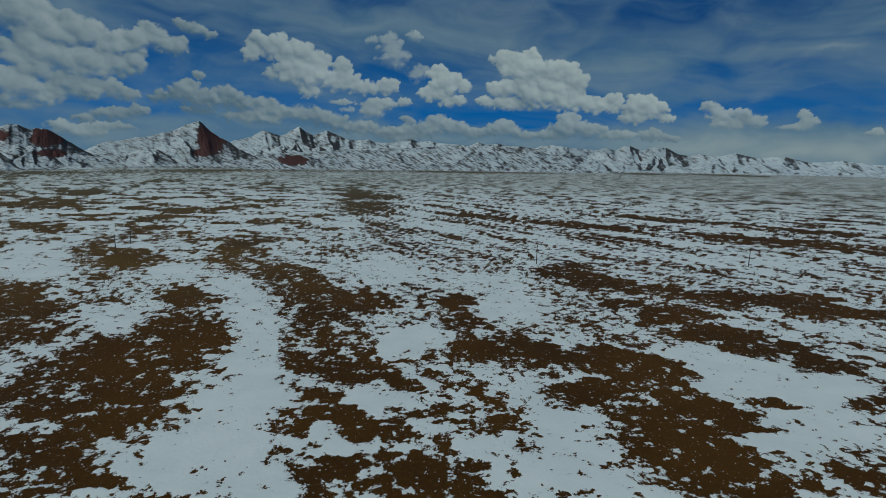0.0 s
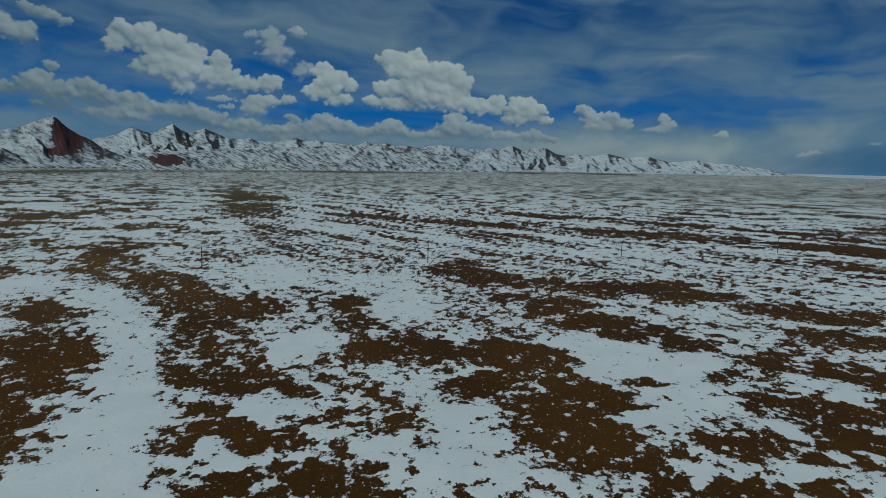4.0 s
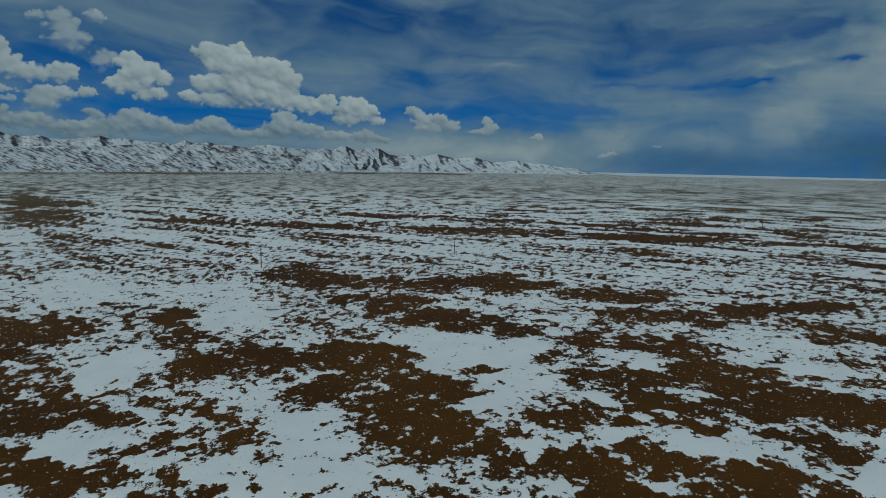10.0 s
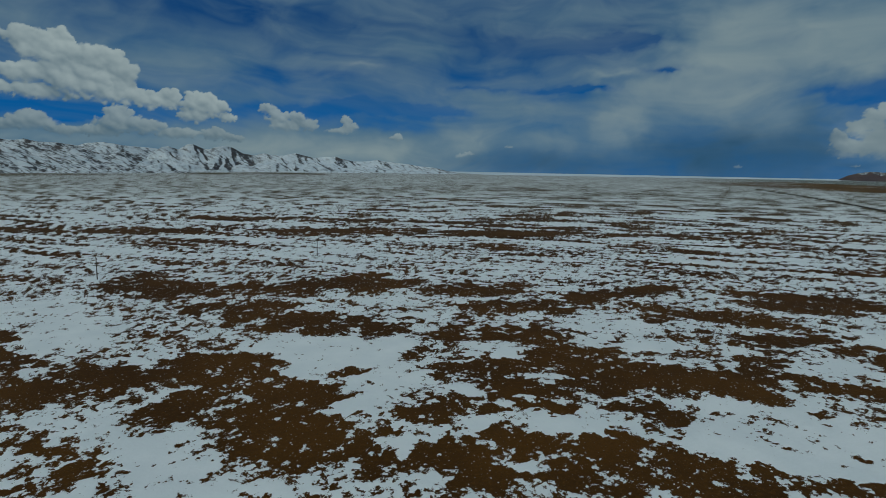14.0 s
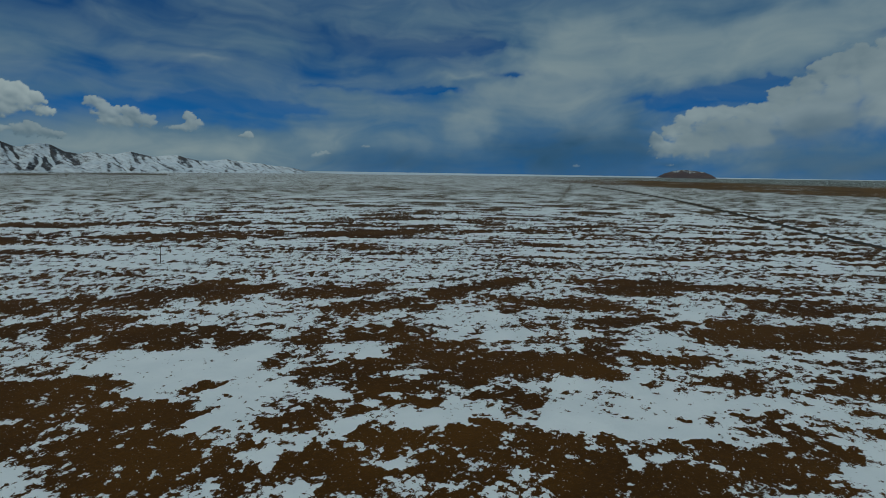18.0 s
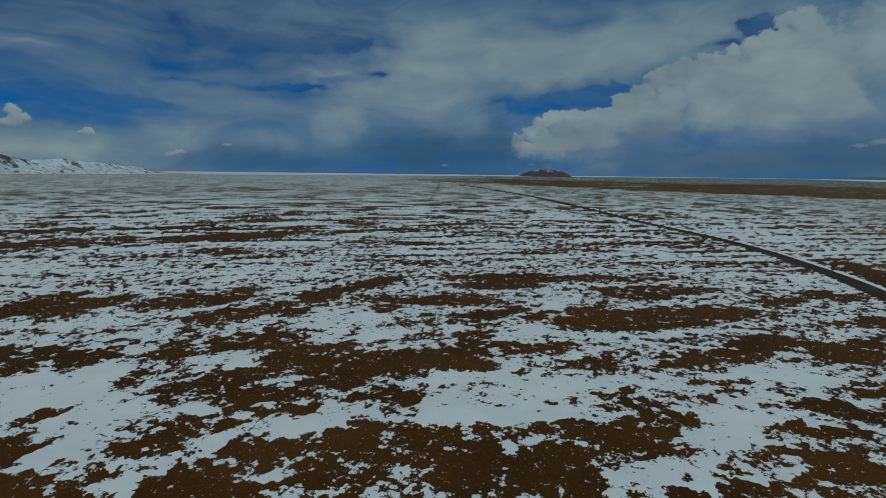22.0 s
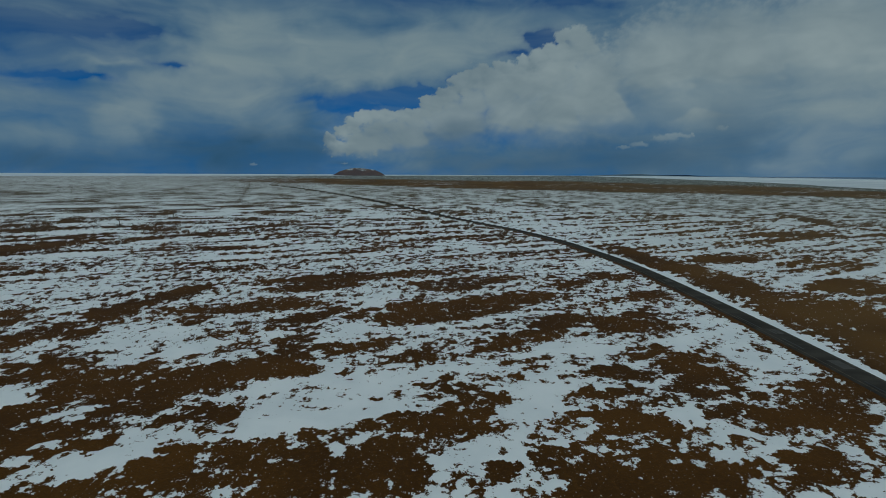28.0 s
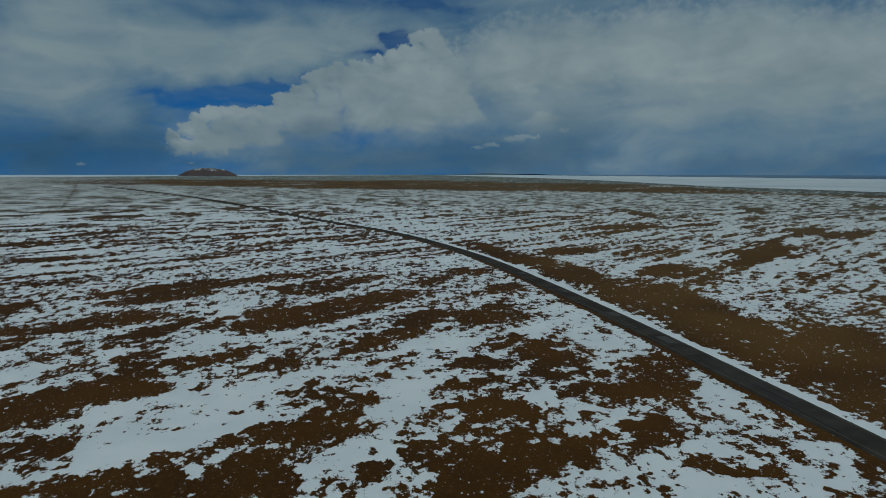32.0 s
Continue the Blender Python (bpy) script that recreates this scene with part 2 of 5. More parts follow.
FOOTHILLS = [  # bearing and height of its skyline in degrees
    (-30.96, -1.63), (-29.01, -0.63), (-27.05, -0.73), (-23.85, -0.65),
    (-21.45, -0.44), (-18.47, 0.05), (-16.42, 0.31), (-14.33, 0.47),
    (-12.2, 0.65), (-8.95, 0.95), (-5.64, 1.16), (-2.29, 1.24),
    (1.09, 1.6), (1.94, 1.66), (2.77, 1.57), (5.01, 1.54),
    (6.66, 1.48), (8.89, 1.36), (9.73, 1.15), (11.37, 0.75),
    (12.17, 1.04), (12.59, 1.06), (13.78, 0.65), (15.38, 0.3),
    (17.49, -0.08), (20.06, -0.38), (22.55, -0.56),
]
FOOTHILL_FRONT = [  # bearing and height of its skyline in degrees
    (-23.01, -1.34), (-21.62, -0.93), (-20.22, -1.03), (-18.73, -0.73),
    (-17.17, -0.05), (-15.57, 0.37), (-13.94, 0.28), (-11.84, -0.09),
    (-9.63, -0.28), (-6.85, -0.06), (-3.96, -0.18), (-1.96, -0.34),
    (-0.43, -0.26), (3.26, 0.03), (6.48, -0.17), (10.91, -0.29),
    (16.72, -0.37), (21.61, -0.58),
]
SNOW_RANGE = [  # bearing and height of its skyline in degrees
    (-20.43, 0.93), (-19.83, 1.41), (-19.18, 1.54), (-18.17, 1.84),
    (-17.65, 2.17), (-17.04, 2.51), (-16.38, 2.27), (-15.61, 2.03),
    (-15.09, 2.16), (-14.56, 2.55), (-13.77, 2.95), (-13.25, 2.49),
    (-12.46, 2.15), (-11.92, 2.38), (-11.22, 2.67), (-10.58, 2.43),
    (-9.49, 1.97), (-8.4, 1.79), (-7.3, 1.93), (-6.48, 1.68),
    (-5.09, 1.67), (-3.87, 1.92), (-3.03, 2.11), (-2.3, 1.85),
    (-1.18, 1.93), (-0.34, 1.8), (1.09, 1.71), (2.77, 1.57),
    (3.64, 1.97), (4.15, 1.76), (5, 1.76), (5.55, 1.88),
    (6.38, 1.69), (7.77, 1.66), (9.16, 1.47), (9.7, 1.7),
    (11.04, 1.83), (12.66, 1.6), (14.78, 1.47), (16.1, 1.28),
    (17.94, 0.95), (20.5, 0.47), (22.54, -0.41),
]
EAST_RANGE = [  # bearing and height of its skyline in degrees
    (13.32, -0.5), (14.8, 1.15), (15.55, 1.59), (16.07, 1.65),
    (16.85, 1.4), (17.61, 1.88), (18.14, 1.9), (18.92, 1.54),
    (19.42, 1.5), (20.15, 1.77), (21, 1.83), (21.5, 1.69),
    (22.4, 1.19), (23.4, 1.05), (24.21, 1.27), (24.85, 1.13),
    (26.01, 1.1), (27.12, 1.36), (27.81, 1.18), (28.89, 0.95),
    (29.95, 1.07), (30.92, 1.13), (31.43, 0.95), (32.65, 0.69),
    (33.84, 0.72), (35.01, 0.88), (35.37, 0.79), (36.51, 0.67),
    (36.7, 0.63), (38.02, 0.54), (39.23, 0.34), (40.64, 0.24),
    (42.03, -0.07), (43.95, -0.38), (45.36, -0.63),
]
RED_FACE = [  # bare red slopes: bearing, height, half widths
    (-34.3, 1.09, 1.1, 0.75), (-34, -0.16, 1.1, 0.3), (-37.2, 1.13, 0.49, 0.39), (-21.68, 1.5, 1.25, 1.38),
    (-22.4, 0.2, 0.96, 0.36), (-14.34, -0.28, 1.27, 0.49),
]
ROCK_AND_SHADE = [  # bare dark crests and flanks, one peak's shade painted in as well, and how bare
    (-36.42, 2.09, 0.79, 0.18, 0.6), (-35.62, 1.69, 0.92, 0.22, 0.5), (-32.45, 0.65, 1.59, 0.47, 0.3), (-29, -0.33, 1.54, 0.29, 0.6),
    (-25.14, 1.66, 0.73, 0.4, 0.4), (-21.21, -0.54, 2.2, 0.26, 0.6), (-18.47, -0.01, 1.21, 0.21, 0.6), (-11.39, 1.27, 1.4, 0.38, 0.8),
    (-13.78, 1.94, 1.58, 0.59, 0.45), (-19.43, 1.53, 0.65, 0.26, 0.8), (-17.04, 2.56, 0.92, 0.16, 0.8), (-7.85, 1.75, 1.1, 0.16, 0.4),
    (-2.58, 2.06, 1.12, 0.16, 0.5), (5.55, 1.94, 1.11, 0.22, 0.9), (3.87, 1.91, 0.45, 0.22, 0.8), (8.34, 1.35, 1.76, 0.16, 1),
    (6.68, 1.09, 1.44, 0.38, 0.6), (12.44, 0.88, 0.86, 0.22, 0.6), (17.62, 1.83, 1.02, 0.26, 0.7), (21.98, 1.59, 0.68, 0.18, 0.9),
]
DARK_ROCK_EAST = [  # the same
    (22.91, 1.09, 0.67, 0.26, 0.9), (23.82, 0.65, 0.66, 0.31, 0.8), (19.7, 1.14, 0.6, 0.47, 0.5), (25.11, 0.94, 0.65, 0.3, 0.7),
    (27.67, 1.17, 0.44, 0.2, 0.8), (28.47, 0.89, 0.52, 0.24, 0.6), (31.52, 0.86, 0.49, 0.19, 0.9), (14.92, -0.79, 5.8, 0.14, 0.6),
    (-7.3, 0.56, 2.21, 0.27, 0.3), (-0.01, -0.25, 2.82, 0.28, 0.3),
]
SOIL_1 = [  # bare patches: middle, half length, half width as plan vectors in metres
    (-70.83, 95.82, 7.4, 0.6, -10.7, 14.9), (-83.42, 110.32, 6.3, 0.6, -6.2, 8.5), (-44.24, 74.57, 8.6, 5.2, -5, 8.8), (-36.43, 79.81, 5, 5.1, -3.9, 8.7),
    (-41.21, 90.55, 7.2, 0.5, -3.7, 8.3), (-50.24, 111.16, 5.3, 0.5, -2.9, 6.7), (-82.47, 149.94, 6, 0.8, -7.9, 14.6), (-99.86, 166.63, 6.3, 0.9, -6.9, 11.7),
    (-46.66, 62.88, 4.2, 0.2, -4, 5.7), (-36.61, 58.1, 6, 0.3, -2.5, 4.1), (-36.68, 64.98, 6.6, 0.3, -2.3, 4.2), (-37.43, 51.29, 5, 0.2, -2.5, 3.7),
    (-31.21, 47.37, 3.5, 0.1, -1.7, 2.8), (-58.17, 157.8, 7.7, 1, -4.8, 13.3), (-46.86, 138.24, 5.5, 0.6, -2.9, 8.7), (-38.44, 137.93, 8.2, 0.9, -2.8, 10.2),
]
SOIL_2 = [
    (-28.31, 118.62, 6, 0.6, -2.3, 9.7), (-17.31, 109.95, 8.9, 0.8, -1.6, 10.2), (-20.58, 98.7, 5, 0.4, -2.2, 10.5), (-19.23, 87.55, 5.4, 0.4, -1.4, 6.6),
    (-15.1, 76.1, 6.7, 0.4, -0.9, 4.6), (-9.85, 72.09, 5.2, 0.3, -0.6, 4.5), (-3.61, 68.48, 2.9, 0.2, -0.1, 2.1), (-13.43, 64.1, 2.7, 0.1, -0.4, 1.8),
    (-15.82, 57.69, 1.9, 0.1, -1, 3.8), (-11.36, 59.97, 3.8, 0.2, -0.4, 2), (-7.79, 57.13, 2.9, 0.1, -0.5, 3.7), (-4.02, 55.66, 2.4, 0.1, -0.2, 2.8),
    (-1.53, 60.11, 3.5, 0.2, -0.1, 1.9), (-6.7, 49.33, 6.8, 0.3, -0.4, 2.8), (-1.83, 46.27, 4.5, 0.2, -0.2, 3.4), (-10.58, 47.73, 2.8, 0.1, -0.5, 2.4),
]
SOIL_3 = [
    (4.62, 46.51, 3, 0.1, 0.3, 3.4), (4.14, 111.51, 3.5, 0.3, 0.2, 6.7), (4.72, 97.24, 4.1, 0.3, 0.2, 5.1), (8.47, 83.68, 7.5, 0.5, 0.5, 6),
    (14.5, 80.87, 5.6, 0.3, 1.1, 6.7), (35.45, 149.56, 9.5, 1.1, 2.7, 12), (40.08, 133.98, 10, 1.1, 1.8, 6.2), (50.09, 127.66, 9.6, 1, 2.1, 5.6),
    (37.82, 113.42, 5.1, 0.4, 1.3, 4), (42.02, 103.15, 5, 0.4, 1.6, 4.1), (45.85, 92.86, 8.5, 0.6, 1.7, 3.7), (50.4, 85.57, 6.5, 0.4, 1.7, 3.2),
    (63.62, 120.27, 6.3, 0.6, 3.9, 7.8), (77.15, 120.49, 10.6, 1, 3.8, 6.1), (76.58, 110.21, 6.7, 0.6, 4.3, 6.6), (23.94, 80.41, 4.7, 0.3, 1.5, 5.6),
]
SOIL_4 = [
    (29.37, 76.5, 6.6, 0.4, 1.8, 5.1), (32.5, 73.36, 3.2, 0.2, 1.2, 3), (19.73, 67.54, 5.4, 0.3, 1.1, 4), (8.07, 58.65, 2.5, 0.1, 0.2, 2.1),
    (46, 106.66, 7, -1.8, 2.2, 5.2), (50.1, 93.94, 7, -1.9, 2, 3.8), (55.33, 86.47, 5.1, -1.4, 2.1, 3.3), (57.88, 79.7, 4.8, -1.4, 2.9, 4.1),
    (56.79, 121.43, 9.5, -2.3, 1.7, 3.7), (79.94, 111.36, 10.9, -2.7, 2.7, 3.9), (28.49, 61.44, 7.1, -2.2, 3.1, 6.9), (25.23, 52.66, 5.6, -1.7, 2.4, 5.2),
    (29.68, 47.15, 3.9, -1.2, 1.4, 2.3), (25.04, 46.83, 3.8, -1.2, 1.1, 2.2), (30.81, 41.01, 3.5, -1.1, 1.1, 1.5), (35.78, 41.79, 2.7, -0.8, 1.6, 2),
]
SOIL_5 = [
    (37.82, 38.06, 5.6, -1.8, 2, 2.2), (43.48, 38.21, 3.4, -1.1, 2.4, 2.3), (44.28, 34.61, 3, -1, 1.8, 1.6), (41.81, 47.34, 3.5, -1.1, 1.7, 2),
    (38.83, 49.45, 1.8, -0.6, 0.8, 1.1), (53.36, 47.72, 2.9, -0.9, 4.5, 4.3), (51.19, 42.34, 2.4, -0.7, 2, 1.8), (59.07, 54.15, 5.9, -1.8, 1.7, 1.7),
    (66.59, 52.51, 4.1, -1.2, 4, 3.3), (76.82, 60.19, 4.1, -1.2, 7.6, 6.3), (73.25, 65.77, 5.4, -1.6, 2.6, 2.5), (64.47, 69.61, 4, -1.2, 3.8, 4.3),
    (52.78, 65.65, 2.3, -0.7, 1.7, 2.3), (52.25, 55.8, 2.9, -0.9, 1.1, 1.3), (40.76, 64.44, 2.1, -0.6, 1.2, 1.9), (62.13, 43.31, 7.1, -2.2, 3.2, 2.4),
]
SOIL_6 = [
    (71.46, 47.31, 6.1, -1.8, 4.1, 2.9), (65.45, 39.59, 2.8, -0.9, 4.1, 2.7), (55.09, 41.17, 3.6, -1.1, 2.1, 1.7), (53.92, 38.34, 2, -0.6, 1, 0.8),
    (85.3, 81.05, 7.7, -2.1, 3.7, 3.6), (90.42, 75.53, 7.4, -2.1, 3.1, 2.7), (93.02, 68.62, 5, -1.4, 2.3, 1.8), (97.92, 90.53, 11.2, -2.9, 3.9, 3.7),
    (88.53, 98.43, 7.6, -2, 3.6, 4.2), (109.14, 73.19, 6.7, -1.8, 6, 4.2), (93.9, 92.07, 7.6, -5.7, 4.2, 4.1), (91.4, 76.01, 5.8, -4.5, 3.6, 3.1),
    (110.6, 72.23, 4, -3.1, 5.8, 3.9), (126.68, 68.45, 6.8, -5.1, 5.7, 3.2), (68.72, 62.93, 5.7, -4.5, 2.2, 2), (74.46, 58.51, 4.2, -3.3, 4.7, 3.8),
]
SOIL_7 = [
    (70.6, 52.06, 2.7, -2.1, 3.9, 3), (56.9, 54.17, 5.4, -4.4, 2.2, 2.2), (55.83, 45.8, 3.5, -2.8, 2, 1.7), (47.53, 44.07, 2, -1.6, 1.4, 1.4),
    (70.34, 44.35, 3.9, -3.2, 5.1, 3.4), (71.54, 39, 5, -4.1, 5, 2.9), (61.64, 42.04, 3.6, -2.9, 2.1, 1.5), (61.52, 32.93, 3.1, -2.6, 1.7, 1),
    (61.52, 28.95, 2, -1.6, 1.5, 0.7), (79.81, 31.23, 3.8, -3.1, 3.9, 1.6), (90.06, 29.02, 3.2, -2.6, 4.9, 1.7), (77.84, 27.46, 4.2, -3.4, 2.5, 1),
    (88.45, 20.92, -0.2, -3.3, 3.2, 0.9), (42.89, 35.61, 4.3, -3.6, 2.1, 1.8), (35.75, 34.27, 2.4, -2, 2, 2), (49.35, 30.43, 2.7, -2.3, 2.4, 1.5),
]
SOIL_8 = [
    (45.21, 26.54, 3.3, -2.7, 2.9, 1.8), (42.63, 29.8, 2.5, -2.1, 1.9, 1.4), (52.25, 23.35, 2.1, -1.7, 2.3, 1.1), (51.89, 19.39, 2.4, -2, 2.2, 0.9),
    (58, 16.06, 2.5, -2.1, 1.3, 0.4), (142.05, 35.92, 10.2, -7.9, 5, 1.4), (103.81, 52.72, 2.3, -1.8, 3.3, 1.8), (112.53, 28.72, 5.6, -4.5, 3.2, 0.9),
    (74.27, 35.77, 2, -3.6, 5.6, 2.7), (79.43, 29.55, 3.2, -5.7, 5, 1.9), (77.24, 24.39, 1.8, -3.2, 2.8, 0.9), (87.36, 22.64, -0.7, -3.7, 2.6, 0.7),
    (90.96, 16.12, 1.8, -3.2, 2.7, 0.5), (84.89, 8.7, 2.4, -4.3, 2.8, 0.3), (50.8, 17.7, 2.3, -4.2, 3.4, 1.3), (51.16, 21.19, 1.7, -3.1, 3.1, 1.3),
]
SOIL_9 = [
    (47.09, 15.79, 1.7, -3.2, 2.6, 0.9), (53.72, 9.47, 2.2, -4.1, 3.5, 0.7), (49.3, 9.56, 2.2, -4.1, 2.1, 0.5), (61.69, 8.12, 1.8, -3.2, 2.4, 0.4),
    (60.92, 1.91, 2.9, -5.3, 2.9, 0.2), (68.92, 1.23, 2.6, -4.8, 4.2, 0.2), (68.08, -3.04, 1.6, -3, 2.8, 0), (58.03, 0.19, 1.6, -2.9, 1.5, 0.1),
    (75.5, -5.26, 1.6, -2.8, 2.4, -0.1), (115.14, 7.23, 3.2, -5.7, 5.8, 0.5), (124.22, -1.39, 4.4, -7.8, 4.9, 0), (127.65, -11.15, 4.6, -8.2, 6.5, -0.4),
    (117.97, 13.27, 2.5, -4.4, 5.7, 0.7), (106.33, 32.9, 3, -5.4, 3.4, 1.1), (109.4, 22.91, 1.5, -2.7, 3, 0.7), (91.51, -4.13, 2.4, -4.3, 3.5, -0.1),
]
SOIL_10 = [
    (97.93, -11.26, 3.5, -6.3, 5, -0.5), (106.84, -16.55, 3.7, -6.7, 5.5, -0.7), (146.62, 3.66, 6, -10.5, 5.5, 0.2), (150.63, -5.31, 4.7, -8.1, 5.6, -0.1),
    (148.31, 40.87, 8.5, -14.5, 4.9, 1.4), (146.66, -26.13, 3.6, -6.3, 5.6, -0.9), (108.73, -31.66, 1.7, -7.4, 7.2, -2), (132.62, -40.4, 1.4, -6, 5.8, -1.7),
    (88.62, -28.4, 1.1, -4.9, 3.5, -1), (81.65, -31.21, -1, -4, 2.9, -1), (79.56, -19.42, 0.6, -2.8, 2.4, -0.5), (71.57, -18.3, 1.1, -4.7, 1.8, -0.4),
    (72.94, -29.99, -1, -3.1, 2.4, -0.9), (66.98, -30.49, 0.6, -2.9, 2.7, -1.2), (62.28, -18.9, 1, -4.4, 2.5, -0.7), (61.08, -21.82, 0.5, -2.1, 2.4, -0.8),
]
SOIL_11 = [
    (54.61, -9.62, 0.9, -4, 2.4, -0.4), (54.3, -14.07, 1, -4.4, 3, -0.7), (61.78, -0.93, 0.9, -4, 4, 0), (62.9, 3.51, 1.1, -5.1, 3.3, 0.2),
    (71.38, -0.92, 0.6, -2.7, 2.5, 0), (49.84, 6.9, 0.7, -3.1, 3.8, 0.6), (50.89, -2.24, 0.5, -2.4, 1.8, 0), (71.86, -36.04, 0.6, -2.9, 2.2, -1),
    (106.18, -29.33, -1.4, -7.6, 6, -1.6), (132.13, -42.22, -0.9, -5.2, 4.6, -1.5), (157.72, -38.42, -1.1, -6, 6.4, -1.5), (79.88, -21.33, -0.9, -4.8, 3.2, -0.8),
    (77.81, -32.62, -0.8, -4, 3.4, -1.4), (87.32, -31.02, -1, -5.5, 3, -1), (73.12, -45.23, -1, -5.3, 5.8, -3.4), (65.73, -43.7, -0.8, -4.1, 4, -2.6),
]
SOIL_12 = [
    (64.99, -36.33, -0.7, -3.4, 3, -1.6), (61.18, -21.22, -0.9, -4.9, 2.6, -0.9), (63.79, -16.39, -0.7, -3.9, 2.1, -0.5), (55.01, -15.98, -0.8, -4.4, 3.4, -1),
    (51.8, -20.2, -1.1, -5.6, 4.2, -1.6), (47.64, -12.86, -1.1, -5.6, 3.6, -0.9), (53.97, -33.8, -0.7, -3.5, 3.3, -1.9), (46.41, -35.4, -0.6, -3.1, 1.6, -1.2),
    (43.6, -39.02, -0.6, -3, 1.1, -1), (153.71, -66.26, -20.3, -4.5, 15.2, -6.5), (123.14, -65.44, -17.2, -0.5, 11.2, -5.9), (113.91, -71.7, -13.1, -3.3, 17.5, -10.8),
    (99.15, -71.24, -13.9, -0.8, 17.6, -12.3), (81.05, -69.24, -8.8, -2.5, 12.8, -10.6), (71.02, -70.32, -7.8, -1.4, 10.6, -10.1), (59.87, -67.44, -6.5, -0.8, 7.9, -8.4),
]
SOIL_13 = [
    (69.66, -82.07, -1, -5.1, 7.5, -8.4), (181.81, -154.72, 9.8, -20.1, 26.2, -22), (147.76, -97.02, -1.9, -10.6, 9.4, -6.1), (200.73, -56.93, -29.8, -2.8, 13.1, -3.7),
    (81.04, -85.98, -5.7, -3.7, 6.9, -7.1), (174.77, -61.44, -14.9, -3.3, 11.3, -3.9), (233.51, -232.47, -16.4, -5.6, 17.3, -17), (274.29, -155.47, -3.5, -20.2, 13.9, -7.8),
    (373.79, -215.84, -37.7, 4.7, 25.2, -14.5), (193.02, -82.94, -2.1, -11.6, 9.7, -4.1), (409.75, -465.58, -3.7, -23.4, 38.5, -43.4), (390.67, -322.18, -31.5, 11.5, 28.3, -23.2),
    (22.14, 295.63, 28, -18.5, 1, 13.2), (71.31, 257.31, 38.8, -25.3, 3.6, 13.1), (136.95, 220.5, 41.7, -27.4, 6.4, 10.4), (186.74, 177.45, 29.4, -27.6, 7.8, 7.5),
]
SOIL_14 = [
    (120.95, 303.02, 36.4, -17.2, 4.5, 11.3), (-57.83, 442.39, 29.2, -14.6, -4.6, 35.4), (-79.69, 513.18, 19.6, -10.4, -4.4, 28.9), (177.27, 253.72, 46.3, -34.4, 5.8, 8.5),
    (37.03, 143.97, 7.9, -5.8, 2.1, 8.1), (-217.99, 310.25, 20.9, 6.8, -21, 30.2), (-253.63, 407.75, 16.7, 7.6, -20.6, 33.3), (-131.55, 282.48, 7.7, 2.1, -14.2, 30.8),
    (-60.4, 173.33, 6.7, 1, -5.5, 16), (-40.7, 346.21, 23.5, -17.8, -3.3, 27.7), (-153.42, 214.37, 11.5, 2.4, -10, 14.1), (107.71, 226.13, 26.8, -19.1, 4.3, 8.9),
    (224.03, 189.88, 21, -28.3, 7.4, 6.2), (282.13, 114.86, 30.7, -16.3, 9.1, 3.7), (156.65, 19.56, 10.7, -16.1, 4.1, 0.6), (147.69, 39.15, 5.8, -8.7, 4.7, 1.3),
]
SOIL_15 = [
    (137.06, 38.73, 5, -11.4, 4.9, 1.3), (114.44, 45.5, 4.4, -15.2, 4.5, 1.7), (109.82, 8.39, 3.4, -13.1, 6.2, 0.5), (117.84, -3.11, 0.3, -7.1, 5, -0.1),
    (138.17, 4.83, 2.5, -8.2, 4.1, 0.1), (215.66, 164.88, 20.4, -13.3, 7.3, 5.5),
]
SOIL = SOIL_1 + SOIL_2 + SOIL_3 + SOIL_4 + SOIL_5 + SOIL_6 + SOIL_7 + SOIL_8 + SOIL_9 + SOIL_10 + SOIL_11 + SOIL_12 + SOIL_13 + SOIL_14 + SOIL_15
DRIFT_1 = [  # unbroken snow: the same
    (-35.36, 100.55, 4.7, 0.4, -8, 23.2), (-26.76, 76.53, 4.5, 0.3, -4.7, 13.8), (-22.15, 62, 4.8, 0.2, -2.4, 7), (-21.19, 51.55, 5.4, 0.2, -1.8, 4.6),
    (-21.5, 46.01, 6.3, 0.2, -1.4, 3.2), (-15.94, 45.34, 3.4, 0.1, -1.2, 3.5), (-45.47, 122.85, 5.4, 0.6, -5.2, 14.4), (9.48, 48.5, 5, 0.2, 0.6, 3.5),
    (13.43, 51.96, 4.2, 0.2, 0.6, 2.5), (11.25, 55.31, 4.7, 0.2, 0.4, 2.5), (14.53, 46.14, 4, 0.1, 0.7, 2.5), (-5.78, 83.61, 4.8, 0.3, -0.4, 5.5),
    (14.12, 109.83, 8.6, 0.7, 1.6, 13.9), (12.67, 131.43, 10.7, 1.1, 1, 11.2), (4.62, 52.93, 3.1, 0.1, 0.2, 2.3), (14.31, 58.96, 3.5, 0.2, 0.4, 2),
]
